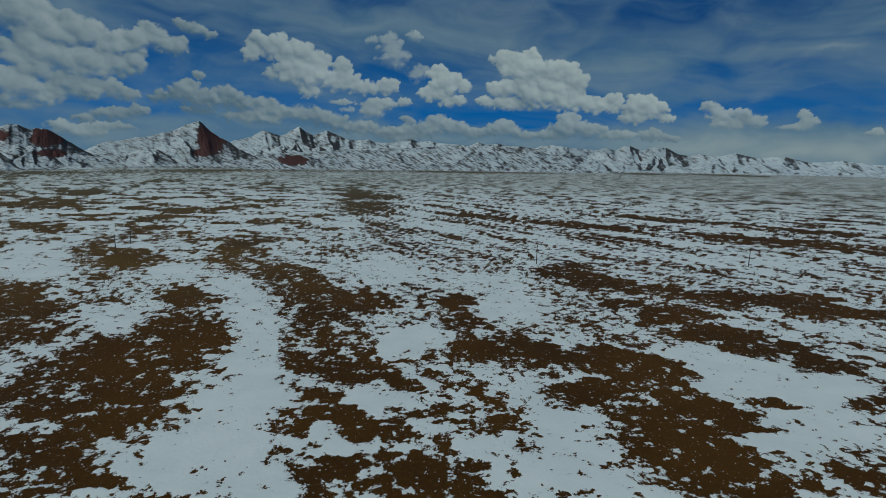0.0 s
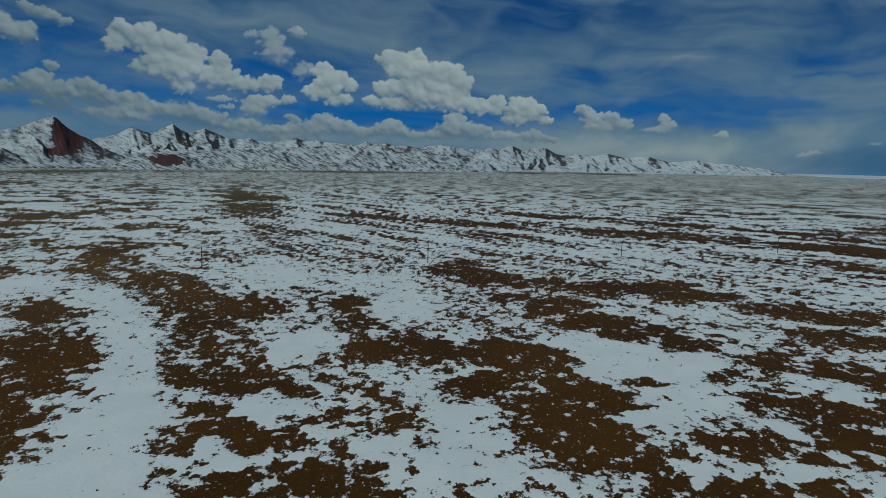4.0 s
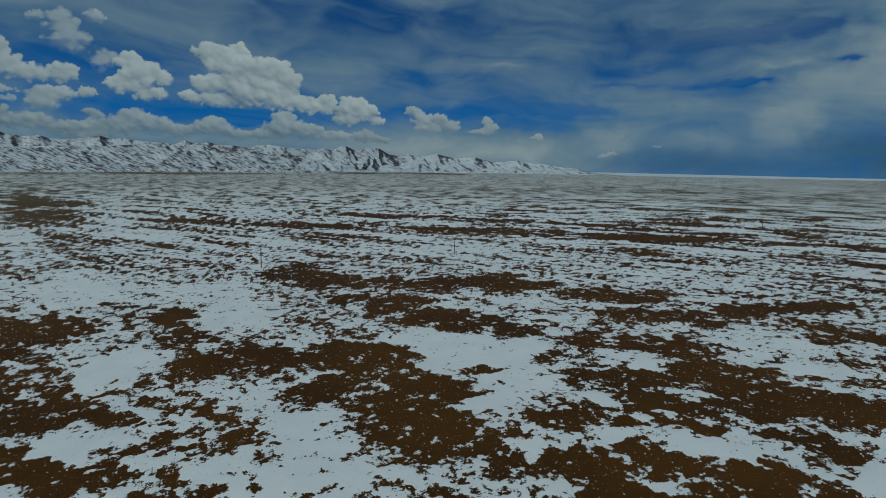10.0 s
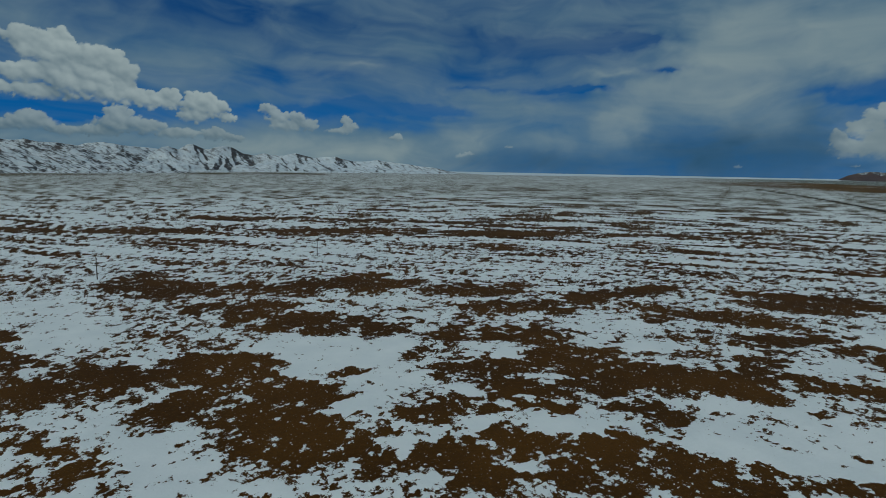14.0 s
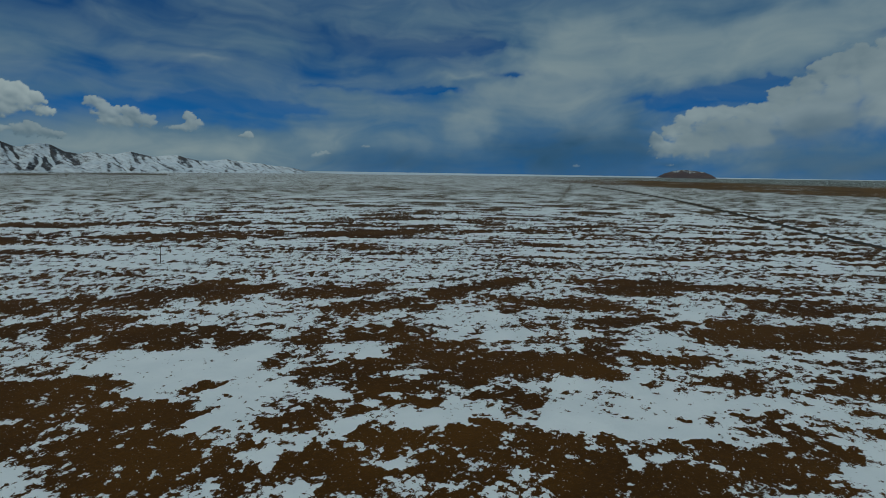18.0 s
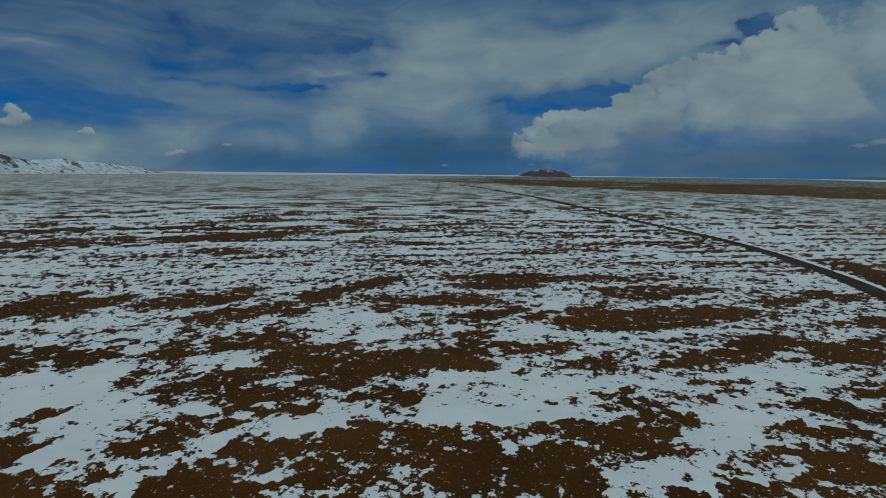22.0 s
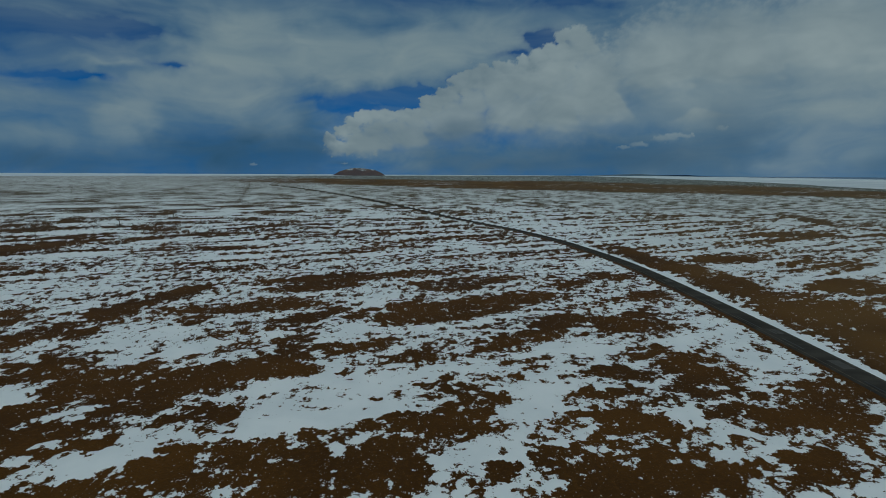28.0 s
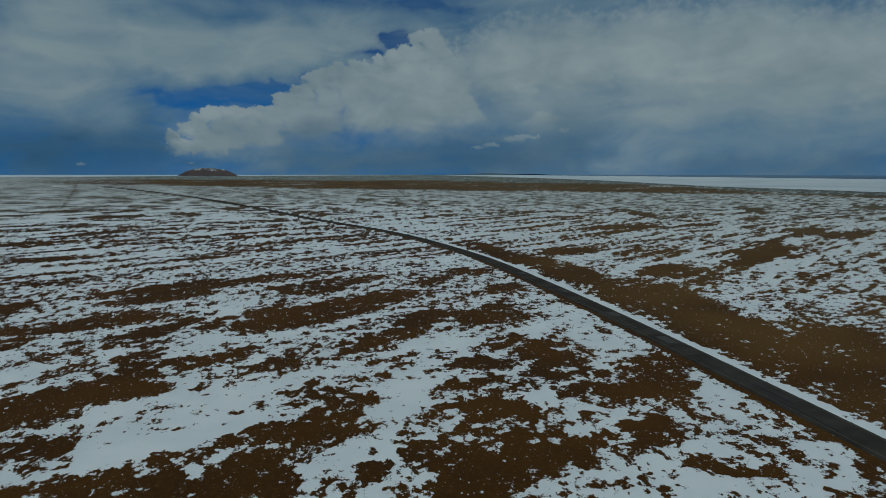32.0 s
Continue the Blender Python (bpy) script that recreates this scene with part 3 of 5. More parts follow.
DRIFT_2 = [
    (39.09, 74.91, 5, 0.3, 2.8, 5.8), (44.91, 74.77, 5.1, 0.3, 2.7, 4.9), (39.85, 83.75, 4.3, 0.3, 1.3, 3), (-7.88, 62.85, 3.8, 0.2, -0.2, 1.9),
    (-8.19, 52.19, 5.3, 0.2, -0.2, 1.1), (-58.18, 95.91, 7.1, 0.6, -4.2, 7.1), (-40.78, 54.44, 2.1, 0.1, -1.1, 1.6), (-12.16, 54.84, 1.3, 0.1, -0.3, 1.5),
    (-13.9, 143.5, 10.1, 1.2, -1.9, 19.5), (-65.44, 136.13, 7.9, 0.9, -5.3, 11.3), (-103.61, 143.66, 9.4, 1.2, -13.9, 19.7), (49.69, 69.57, 6.1, 0.3, 3.2, 4.8),
    (-2.91, 87.16, 4.5, 0.3, -0.2, 5.3), (40.74, 70.53, 6.1, -1.8, 3.2, 5.8), (42.49, 59.02, 5.3, -1.6, 3.4, 4.9), (36.67, 43.78, 3.2, -1, 1.3, 1.6),
]
DRIFT_3 = [
    (44.56, 42.2, 5.4, -1.7, 1, 1.1), (50.06, 35.95, 4.8, -1.5, 1.8, 1.4), (53.59, 34.01, 3.2, -1, 2.1, 1.4), (67.16, 56.57, 4.3, -1.3, 2.5, 2.2),
    (62.81, 60.9, 3.1, -0.9, 1.7, 1.7), (49.89, 48.55, 2.1, -0.6, 1.4, 1.5), (85.54, 69.04, 5.9, -1.7, 3, 2.5), (88.65, 61.42, 7.4, -2.1, 3.8, 2.8),
    (83.99, 52.98, 4.1, -1.2, 3.2, 2.1), (38.57, 81.69, 7.7, -2.2, 1.6, 3.4), (69.95, 97.08, 7.7, -2, 3.3, 4.7), (72.48, 82.92, 6.1, -1.7, 2.8, 3.3),
    (36.02, 55.27, 3.9, -1.2, 1.1, 1.7), (51.25, 36.16, 7, -5.8, 1.6, 1.2), (60.88, 24.1, 3.6, -3, 3, 1.3), (62.01, 19.94, 4.2, -3.5, 3.2, 1.2),
]
DRIFT_4 = [
    (65.2, 15.97, 3.2, -2.7, 2.5, 0.7), (71.53, 25.04, 4.3, -3.5, 2.2, 0.8), (91.57, 53.4, 7.1, -5.6, 3.8, 2.3), (81.83, 63.82, 6.3, -4.9, 2.2, 1.8),
    (86.26, 44.91, 4.3, -3.5, 3.5, 1.9), (53.27, 42.83, 4.1, -3.4, 1, 0.8), (100.36, 20.7, 4, -3.2, 4.9, 1.1), (77.63, 20.11, 5.2, -4.3, 2.5, 0.7),
    (40.22, 31.94, 2, -1.7, 1, 0.8), (66.06, 61.86, 3.3, -2.6, 2, 1.9), (61.91, 19.64, 4.5, -8.2, 3.4, 1.1), (70.16, 14.17, 3.8, -6.9, 3.7, 0.8),
    (57.57, -3.15, 3.5, -6.5, 2.2, 0), (68.64, -8.6, 2.2, -3.9, 5.1, -0.5), (79.81, 2.44, 2.7, -4.9, 2.6, 0.1), (124.81, 20.31, 5.8, -10.1, 4.9, 0.9),
]
DRIFT_5 = [
    (92.98, 25.17, 3.6, -6.3, 2.6, 0.7), (106.27, -0.58, 6.6, -11.8, 2.9, 0), (67.67, 2.32, 0.9, -1.6, 1.6, 0.1), (87.74, -11.63, 4, -7.3, 1.9, -0.2),
    (78.44, -12.29, 2.4, -4.4, 2.5, -0.3), (74.7, 8.07, 3.2, -5.8, 2.4, 0.3), (54.91, -0.94, 1.2, -5.5, 3, 0), (50.85, 1.2, 0.6, -2.8, 2.4, 0.1),
    (89.6, -21.64, 2.1, -9.2, 2.2, -0.5), (72.78, -6.59, 1.2, -5.3, 3.5, -0.3), (65.29, -6.39, 1, -4.4, 3.5, -0.3), (96.19, -38, 1.8, -7.8, 2.8, -1),
    (106.18, -44.29, 1.1, -4.7, 3.7, -1.5), (64.13, -25.55, 0.5, -2.2, 1.7, -0.6), (60, -27.56, 0.8, -3.8, 1.5, -0.6), (73.88, -14.88, 0.9, -4.2, 2.3, -0.4),
]
DRIFT_6 = [
    (109.13, -86.01, -4.3, -3.3, 4.4, -3.4), (150.94, -139.95, -2.3, -12.8, 10.2, -9.3), (72.37, -76.6, -2.1, -1.1, 1.9, -1.9), (87.8, -43.45, -5.3, -2.9, 4.9, -2.4),
    (103.44, -44.9, -7, -3.3, 6.7, -2.8), (46.19, -29.15, -0.9, -4.5, 1.6, -1), (42.87, -32.27, -0.9, -4.8, 1.4, -1), (63.52, -48.04, -3, -1.1, 4.2, -3),
    (47.76, -46.89, -4, -1.8, 1.3, -1.2), (55.03, -45.9, -2.9, -1.2, 2, -1.6), (56.61, -38.94, -0.4, -1.9, 1.9, -1.3), (90.38, -15.39, -1.2, -6.4, 3.7, -0.6),
    (73.51, -8.02, -1, -5.2, 2.7, -0.3),
]
DRIFT = DRIFT_1 + DRIFT_2 + DRIFT_3 + DRIFT_4 + DRIFT_5 + DRIFT_6

# ---- world, sun ----
SUN_AZ, SUN_EL = radians(232.0), radians(50.0)  # bearing from +y clockwise, height
world = bpy.data.worlds.new("plateau_sky")
scene.world = world
world.use_nodes = True
wn = world.node_tree.nodes
sky = wn.new("ShaderNodeTexSky")
sky.sky_type, sky.sun_disc, sky.altitude = "NISHITA", False, 4500.0
sky.sun_elevation, sky.sun_rotation, sky.dust_density = SUN_EL, SUN_AZ, 0.4
wn["Background"].inputs["Strength"].default_value = 0.08
world.node_tree.links.new(sky.outputs["Color"], wn["Background"].inputs["Color"])
sun = new("sun", bpy.data.lights.new("sun", "SUN"))
sun.data.energy, sun.data.angle, sun.data.color = 2.7, radians(2.0), (1.0, 0.97, 0.90)
sun.matrix_world = look((0, 0, 100), (-math.sin(SUN_AZ) * math.cos(SUN_EL) * 100, -math.cos(SUN_AZ) * math.cos(SUN_EL) * 100, 100 - 100 * math.sin(SUN_EL)))
EXPOSURE = -0.8
walk(cam, PATH, [(0.0, EXPOSURE - 0.03, 6150, -6), (14.0, EXPOSURE - 0.06, 6150, -6), (32.0, EXPOSURE - 0.10, 6150, -6)])

# ---- noise ----
def lattice(ix, iy, seed):
    h = (ix.astype(np.int64) * 374761393 + iy.astype(np.int64) * 668265263 + seed * 974711) & 0x7FFFFFFF
    h = ((h ^ (h >> 13)) * 1274126177) & 0x7FFFFFFF
    return ((h ^ (h >> 16)) & 0xFFFF) / 65535.0 * (2 * math.pi)


def grain(x, y, seed=0):
    """Gradient noise, about -0.7 to 0.7."""
    x, y = np.asarray(x, float), np.asarray(y, float)
    ix, iy = np.floor(x), np.floor(y)
    fx, fy = x - ix, y - iy
    u, v = fx * fx * fx * (fx * (fx * 6 - 15) + 10), fy * fy * fy * (fy * (fy * 6 - 15) + 10)
    total = 0.0
    for ox in (0, 1):
        for oy in (0, 1):
            a = lattice(ix + ox, iy + oy, seed)
            d = np.cos(a) * (fx - ox) + np.sin(a) * (fy - oy)
            total = total + d * (u if ox else 1 - u) * (v if oy else 1 - v)
    return total


def fbm(x, y, octaves=4, seed=0, gain=0.5):
    total, amount = 0.0, 1.0
    for i in range(octaves):
        total = total + grain(x * 2**i + 17.3 * i, y * 2**i - 9.1 * i, seed + i) * amount
        amount *= gain
    return total


def ridged(x, y, octaves=4, seed=0):
    total, amount = 0.0, 1.0
    for i in range(octaves):
        total = total + (1 - 2.6 * np.abs(grain(x * 2**i + 5.7 * i, y * 2**i + 3.3 * i, seed + i))) * amount
        amount *= 0.5
    return total / 1.9


def ramp(x, a, b):
    k = np.clip((x - a) / (b - a), 0, 1)
    return k * k * (3 - 2 * k)


# ---- meshes ----
def sheet(name, x, y, z, closed=False, fields=(), material=None, smooth=True):
    """One mesh object from three arrays of rows by columns, with named scalar or colour fields."""
    rows, cols = x.shape
    mesh = bpy.data.meshes.new(name)
    n = rows * cols
    mesh.vertices.add(n)
    mesh.vertices.foreach_set("co", np.stack([x, y, z], -1).astype(np.float32).ravel())
    i, j = np.meshgrid(np.arange(rows - 1), np.arange(cols if closed else cols - 1), indexing="ij")
    k = (j + 1) % cols
    faces = np.stack([i * cols + j, i * cols + k, (i + 1) * cols + k, (i + 1) * cols + j], -1).reshape(-1, 4)
    mesh.loops.add(faces.size)
    mesh.loops.foreach_set("vertex_index", faces.astype(np.int32).ravel())
    mesh.polygons.add(len(faces))
    mesh.polygons.foreach_set("loop_start", np.arange(0, faces.size, 4, dtype=np.int32))
    mesh.polygons.foreach_set("use_smooth", np.full(len(faces), smooth))
    mesh.update(calc_edges=True)
    for key, value in fields:
        if value.ndim == 2:
            mesh.attributes.new(key, "FLOAT", "POINT").data.foreach_set("value", value.astype(np.float32).ravel())
        else:
            four = np.concatenate([value, np.ones((rows, cols, 1))], -1)
            mesh.attributes.new(key, "FLOAT_COLOR", "POINT").data.foreach_set("color", four.astype(np.float32).ravel())
    mesh.validate()
    if material:
        mesh.materials.append(material)
    return new(name, mesh)


def part(name, bm, material, parent=None, label=""):
    mesh = bpy.data.meshes.new(name)
    bm.to_mesh(mesh)
    bm.free()
    mesh.materials.append(material)
    ob = new(name, mesh)
    ob.parent = parent
    if label:
        ob["label"] = label
    return ob


# ---- materials ----
class Nodes:
    """Short hand for a node material."""

    def __init__(self, name):
        self.mat = bpy.data.materials.new(name)
        self.mat.use_nodes = True
        self.tree = self.mat.node_tree
        self.bsdf = self.tree.nodes["Principled BSDF"]
        self.out = self.tree.nodes["Material Output"]

    def add(self, kind, **values):
        node = self.tree.nodes.new(kind)
        for key, value in values.items():
            node.inputs[key.replace("_", " ")].default_value = value
        return node

    def link(self, a, b):
        self.tree.links.new(a, b)

    def field(self, name, socket="Fac"):
        node = self.tree.nodes.new("ShaderNodeAttribute")
        node.attribute_name = name
        return node.outputs[socket]

    def math(self, op, a, b=0.0, clamp=False):
        node = self.tree.nodes.new("ShaderNodeMath")
        node.operation, node.use_clamp = op, clamp
        for slot, value in zip(node.inputs, (a, b)):
            if isinstance(value, (int, float)):
                slot.default_value = value
            else:
                self.link(value, slot)
        return node.outputs[0]

    def mix(self, fac, a, b):
        node = self.tree.nodes.new("ShaderNodeMix")
        node.data_type = "RGBA"
        for slot, value in zip((node.inputs[0], node.inputs[6], node.inputs[7]), (fac, a, b)):
            if isinstance(value, (int, float)):
                slot.default_value = value
            elif isinstance(value, tuple):
                slot.default_value = (*value, 1)
            else:
                self.link(value, slot)
        return node.outputs[2]

    def smooth(self, value, lo, hi):
        node = self.tree.nodes.new("ShaderNodeMapRange")
        node.interpolation_type = "SMOOTHSTEP"
        self.link(value, node.inputs["Value"])
        node.inputs["From Min"].default_value, node.inputs["From Max"].default_value = lo, hi
        return node.outputs["Result"]

    def noise(self, scale, detail=4.0, rough=0.55, stretch=None, turn=0.0):
        coords = self.tree.nodes.new("ShaderNodeTexCoord").outputs["Object"]
        if stretch:
            m = self.tree.nodes.new("ShaderNodeMapping")
            m.vector_type = "TEXTURE"
            m.inputs["Scale"].default_value, m.inputs["Rotation"].default_value = stretch, (0, 0, turn)
            self.link(coords, m.inputs["Vector"])
            coords = m.outputs["Vector"]
        n = self.add("ShaderNodeTexNoise", Scale=scale, Detail=detail, Roughness=rough)
        self.link(coords, n.inputs["Vector"])
        return n.outputs["Fac"]

    def bump(self, height, distance, strength=0.6):
        b = self.add("ShaderNodeBump", Strength=strength, Distance=distance)
        self.link(height, b.inputs["Height"])
        self.link(b.outputs["Normal"], self.bsdf.inputs["Normal"])

    def finish(self, color, rough=0.8, spec=0.3):
        if isinstance(color, tuple):
            self.bsdf.inputs["Base Color"].default_value = (*color, 1)
        else:
            self.link(color, self.bsdf.inputs["Base Color"])
        if isinstance(rough, (int, float)):
            self.bsdf.inputs["Roughness"].default_value = rough
        else:
            self.link(rough, self.bsdf.inputs["Roughness"])
        self.bsdf.inputs["Specular IOR Level"].default_value = spec
        return self.mat


ALONG = radians(-33.0)  # bearing of the wind-laid strips of snow
ALONG_TURN = math.pi / 2 - ALONG


def ground_material():
    n = Nodes("snowy_steppe")
    near = n.math("SUBTRACT", 1.0, n.field("far"))
    fine, speck = n.noise(1.7, 6.0, 0.68), n.noise(5.0, 3.0, 0.65)
    rag = n.math("ADD", n.math("MULTIPLY", n.math("SUBTRACT", fine, 0.5), 1.2), n.math("MULTIPLY", n.math("SUBTRACT", speck, 0.5), 0.75))
    cover = n.math("ADD", n.field("snow"), n.math("MULTIPLY", rag, near))
    cover = n.math("ADD", cover, n.math("MULTIPLY", n.math("MULTIPLY", n.math("SUBTRACT", n.noise(0.36, 5.0, 0.68), 0.5), 1.1), n.math("ADD", 0.4, n.math("MULTIPLY", near, 0.6))))
    cover = n.math("ADD", cover, n.math("MULTIPLY", n.math("MULTIPLY", n.math("SUBTRACT", n.noise(0.14, 6.0, 0.68, (3.5, 1, 1), ALONG_TURN), 0.5), 2.6), n.field("far")))
    wide = n.math("ADD", 0.045, n.math("MULTIPLY", n.math("POWER", n.field("far"), 1.3), 0.17))
    mask = n.smooth(n.math("DIVIDE", n.math("SUBTRACT", cover, 0.5), wide), -1.0, 1.0)
    crumbs = n.math("MULTIPLY", n.smooth(n.noise(2.9, 2.0, 0.5), 0.69, 0.72), near)
    mask = n.math("MAXIMUM", mask, n.math("MULTIPLY", crumbs, 0.45))
    broad = n.noise(0.045, 4.0, 0.6)
    soil = n.mix(n.smooth(broad, 0.35, 0.65), (0.049, 0.0205, 0.0030), (0.082, 0.0350, 0.0046))
    soil = n.mix(n.smooth(fine, 0.45, 0.8), soil, (0.112, 0.051, 0.0080))
    soil = n.mix(n.smooth(speck, 0.5, 0.75), soil, (0.030, 0.016, 0.0045))
    soil = n.mix(n.math("MULTIPLY", n.smooth(n.noise(7.0, 2.0, 0.5), 0.66, 0.72), 0.5), soil, (0.26, 0.20, 0.11))
    soil = n.mix(n.field("grass"), soil, (0.115, 0.097, 0.058))
    soil = n.mix(n.field("marsh"), soil, (0.088, 0.098, 0.080))
    soil = n.mix(n.field("rust"), soil, (0.150, 0.084, 0.022))
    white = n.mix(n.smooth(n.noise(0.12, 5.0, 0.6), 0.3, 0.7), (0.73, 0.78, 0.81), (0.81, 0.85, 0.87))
    # snow greys with distance: thinner cover and haze, both put into the colour
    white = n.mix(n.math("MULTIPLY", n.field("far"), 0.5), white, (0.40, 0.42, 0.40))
    n.bump(n.math("ADD", n.math("MULTIPLY", mask, 0.6), fine), 0.12, 0.5)
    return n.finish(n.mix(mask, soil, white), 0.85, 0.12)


def rock_material():
    n = Nodes("snowy_rock")
    fine, grit = n.noise(0.035, 6.0, 0.7), n.noise(0.14, 4.0, 0.7)
    cover = n.math("ADD", n.field("snow"), n.math("MULTIPLY", n.math("SUBTRACT", fine, 0.5), 0.7))
    cover = n.math("ADD", cover, n.math("MULTIPLY", n.math("SUBTRACT", grit, 0.5), 0.6))
    mask = n.smooth(cover, 0.14, 0.74)
    stone = n.mix(n.smooth(n.noise(0.012, 4.0), 0.4, 0.62), (0.070, 0.073, 0.080), (0.100, 0.090, 0.085))
    stone = n.mix(n.field("red"), stone, (0.112, 0.050, 0.046))
    white = n.mix(n.smooth(n.noise(0.01, 4.0), 0.3, 0.7), (0.55, 0.61, 0.66), (0.70, 0.74, 0.77))
    n.bump(n.math("ADD", fine, n.math("MULTIPLY", grit, 0.4)), 7.0, 0.8)
    return n.finish(n.mix(mask, stone, white), 0.9, 0.1)


def asphalt_material():
    n = Nodes("worn_asphalt")
    patch = n.noise(0.22, 4.0, 0.6, (1, 2.5, 1))
    color = n.mix(n.smooth(patch, 0.35, 0.66), (0.036, 0.034, 0.029), (0.060, 0.056, 0.048))
    color = n.mix(n.smooth(n.noise(9.0, 3.0), 0.55, 0.8), color, (0.060, 0.055, 0.046))
    n.bump(n.noise(30.0, 2.0), 0.01, 0.4)
    return n.finish(color, 0.9, 0.05)


def plain_material(name, color, other, scale, rough=0.8):
    n = Nodes(name)
    return n.finish(n.mix(n.smooth(n.noise(scale, 4.0), 0.3, 0.7), color, other), rough)


def lake_material():
    n = Nodes("frozen_lake")
    tone = n.noise(0.004, 5.0, 0.6, (1, 1, 1))
    color = n.mix(n.smooth(tone, 0.3, 0.7), (0.50, 0.56, 0.60), (0.66, 0.70, 0.72))
    return n.finish(color, 0.55, 0.3)


def sky_material():
    """Sky and clouds far off, from fields of veil, light, rain, cloud and crown."""
    n = Nodes("sky_and_clouds")
    air, heap = n.tree.nodes.new("ShaderNodeSeparateColor"), n.tree.nodes.new("ShaderNodeSeparateColor")
    n.link(n.field("air", "Color"), air.inputs[0])
    n.link(n.field("heap", "Color"), heap.inputs[0])
    blue = n.mix(heap.outputs[2], BLUE_LOW, BLUE_HIGH)
    thin = n.mix(air.outputs[1], VEIL_DARK, VEIL_LIGHT)
    color = n.mix(air.outputs[0], blue, thin)
    color = n.mix(heap.outputs[0], color, n.mix(heap.outputs[1], CLOUD_DARK, CLOUD_LIGHT))
    color = n.mix(air.outputs[2], color, RAIN_BLUE)
    glow = n.add("ShaderNodeEmission", Strength=2.0 ** -EXPOSURE)
    n.link(color, glow.inputs["Color"])
    n.link(glow.outputs[0], n.out.inputs["Surface"])
    return n.mat


def srgb(r, g, b):
    return tuple(k * (((c / 255 + 0.055) / 1.055) ** 2.4 if c > 10 else c / 255 / 12.92) for c, k in ((r, 1.09), (g, 1.0), (b, 1.03)))


BLUE_LOW, BLUE_HIGH = srgb(24, 88, 150), srgb(22, 62, 112)
VEIL_DARK, VEIL_LIGHT = srgb(76, 106, 128), srgb(126, 141, 146)
RAIN_BLUE, CLOUD_DARK, CLOUD_LIGHT = srgb(47, 80, 108), srgb(80, 101, 115), srgb(152, 164, 166)
GROUND, ROCK, LAKE, SKY, ASPHALT = ground_material(), rock_material(), lake_material(), sky_material(), asphalt_material()
# distance haze is put into the slope colour as blue
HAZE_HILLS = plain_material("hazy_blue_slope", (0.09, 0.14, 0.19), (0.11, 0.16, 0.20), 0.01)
TUFT = plain_material("dead_grass", (0.050, 0.028, 0.010), (0.085, 0.050, 0.018), 2.0, 0.95)
SNOW_LUMP = plain_material("old_snow", (0.62, 0.66, 0.68), (0.76, 0.78, 0.80), 1.0, 0.8)
PATCH = plain_material("road_patch", (0.075, 0.072, 0.066), (0.055, 0.052, 0.047), 1.2, 0.9)
TAR = plain_material("tar_seam", (0.014, 0.013, 0.012), (0.022, 0.020, 0.018), 2.0, 0.6)
LINE_PAINT = plain_material("worn_line_paint", (0.16, 0.12, 0.08), (0.05, 0.045, 0.04), 1.5)
POLE_WOOD = plain_material("weathered_pole", (0.05, 0.045, 0.04), (0.10, 0.085, 0.07), 3.0)
IRON = plain_material("rusty_iron", (0.06, 0.05, 0.045), (0.10, 0.07, 0.05), 8.0, 0.6)
GLAZE = plain_material("brown_glaze", (0.07, 0.035, 0.02), (0.05, 0.025, 0.015), 8.0, 0.3)

# ---- bearings of the columns: fine where the place is seen, coarse behind ----
def bearings(step, back=3.0, lo=-44.0, hi=145.0):
    return np.radians(np.concatenate([np.arange(lo, hi, step), np.arange(hi, lo + 360 - 0.5 * back, back)]))


# ---- sky ----
def soft_sum(az, el, rows):
    total = np.zeros(az.shape)
    for a, e, w, h, k in rows:
        total += k * np.exp(-1.1 * (((az - a) / w) ** 2 + ((el - e) / h) ** 2))
    return total


def blur(f, times=1):
    for _ in range(times):
        f = 0.25 * np.roll(f, 1, 0) + 0.5 * f + 0.25 * np.roll(f, -1, 0)
        f = 0.25 * np.roll(f, 1, 1) + 0.5 * f + 0.25 * np.roll(f, -1, 1)
    return f


SKY_STEP, SKY_WEST, SKY_LOW = 0.085, -44.0, -1.5  # spacing, first bearing and lowest row of the sky's grid, in degrees


def heap_cloud(Aw, Ew, rows, kids, seed, small=(0.22, 0.5)):
    """Heaped cloud as domes with smaller puffs on them: how deep inside, and how far it bulges towards the eye."""
    rng = np.random.RandomState(seed)
    inside, bulge = np.full(Aw.shape, -1.0), np.zeros(Aw.shape)

    def puff(a, e, w, h, z, size):
        j0, j1 = int((a - 1.5 * w - 0.8 - SKY_WEST) / SKY_STEP), int((a + 1.5 * w + 0.8 - SKY_WEST) / SKY_STEP) + 1
        i0, i1 = int((e - 1.5 * h - 0.8 - SKY_LOW) / SKY_STEP), int((e + 1.5 * h + 0.8 - SKY_LOW) / SKY_STEP) + 1
        at = (slice(max(i0, 0), max(i1, 0)), slice(max(j0, 0), max(j1, 0)))
        d = ((Aw[at] - a) / w) ** 2 + ((Ew[at] - e) / h) ** 2
        inside[at] = np.maximum(inside[at], 1 - d)
        bulge[at] = np.maximum(bulge[at], np.where(d < 1, z + size * np.sqrt(np.maximum(1 - d, 0)), 0))

    for a, e, w, h in rows:
        puff(a, e, w, h, 0.0, h)
        for _ in range(kids):
            turn, far = rng.uniform(0, 2 * math.pi), math.sqrt(rng.uniform(0.05, 1.0)) * 0.92
            x, y = far * math.cos(turn), far * math.sin(turn)
            s = rng.uniform(*small) * min(w, h) * (0.75 if y < -0.2 else 1.0)
            puff(a + w * x, e + h * y, s * 1.25, s, h * math.sqrt(1 - far * far) - 0.25 * s, s)
    return inside, bulge


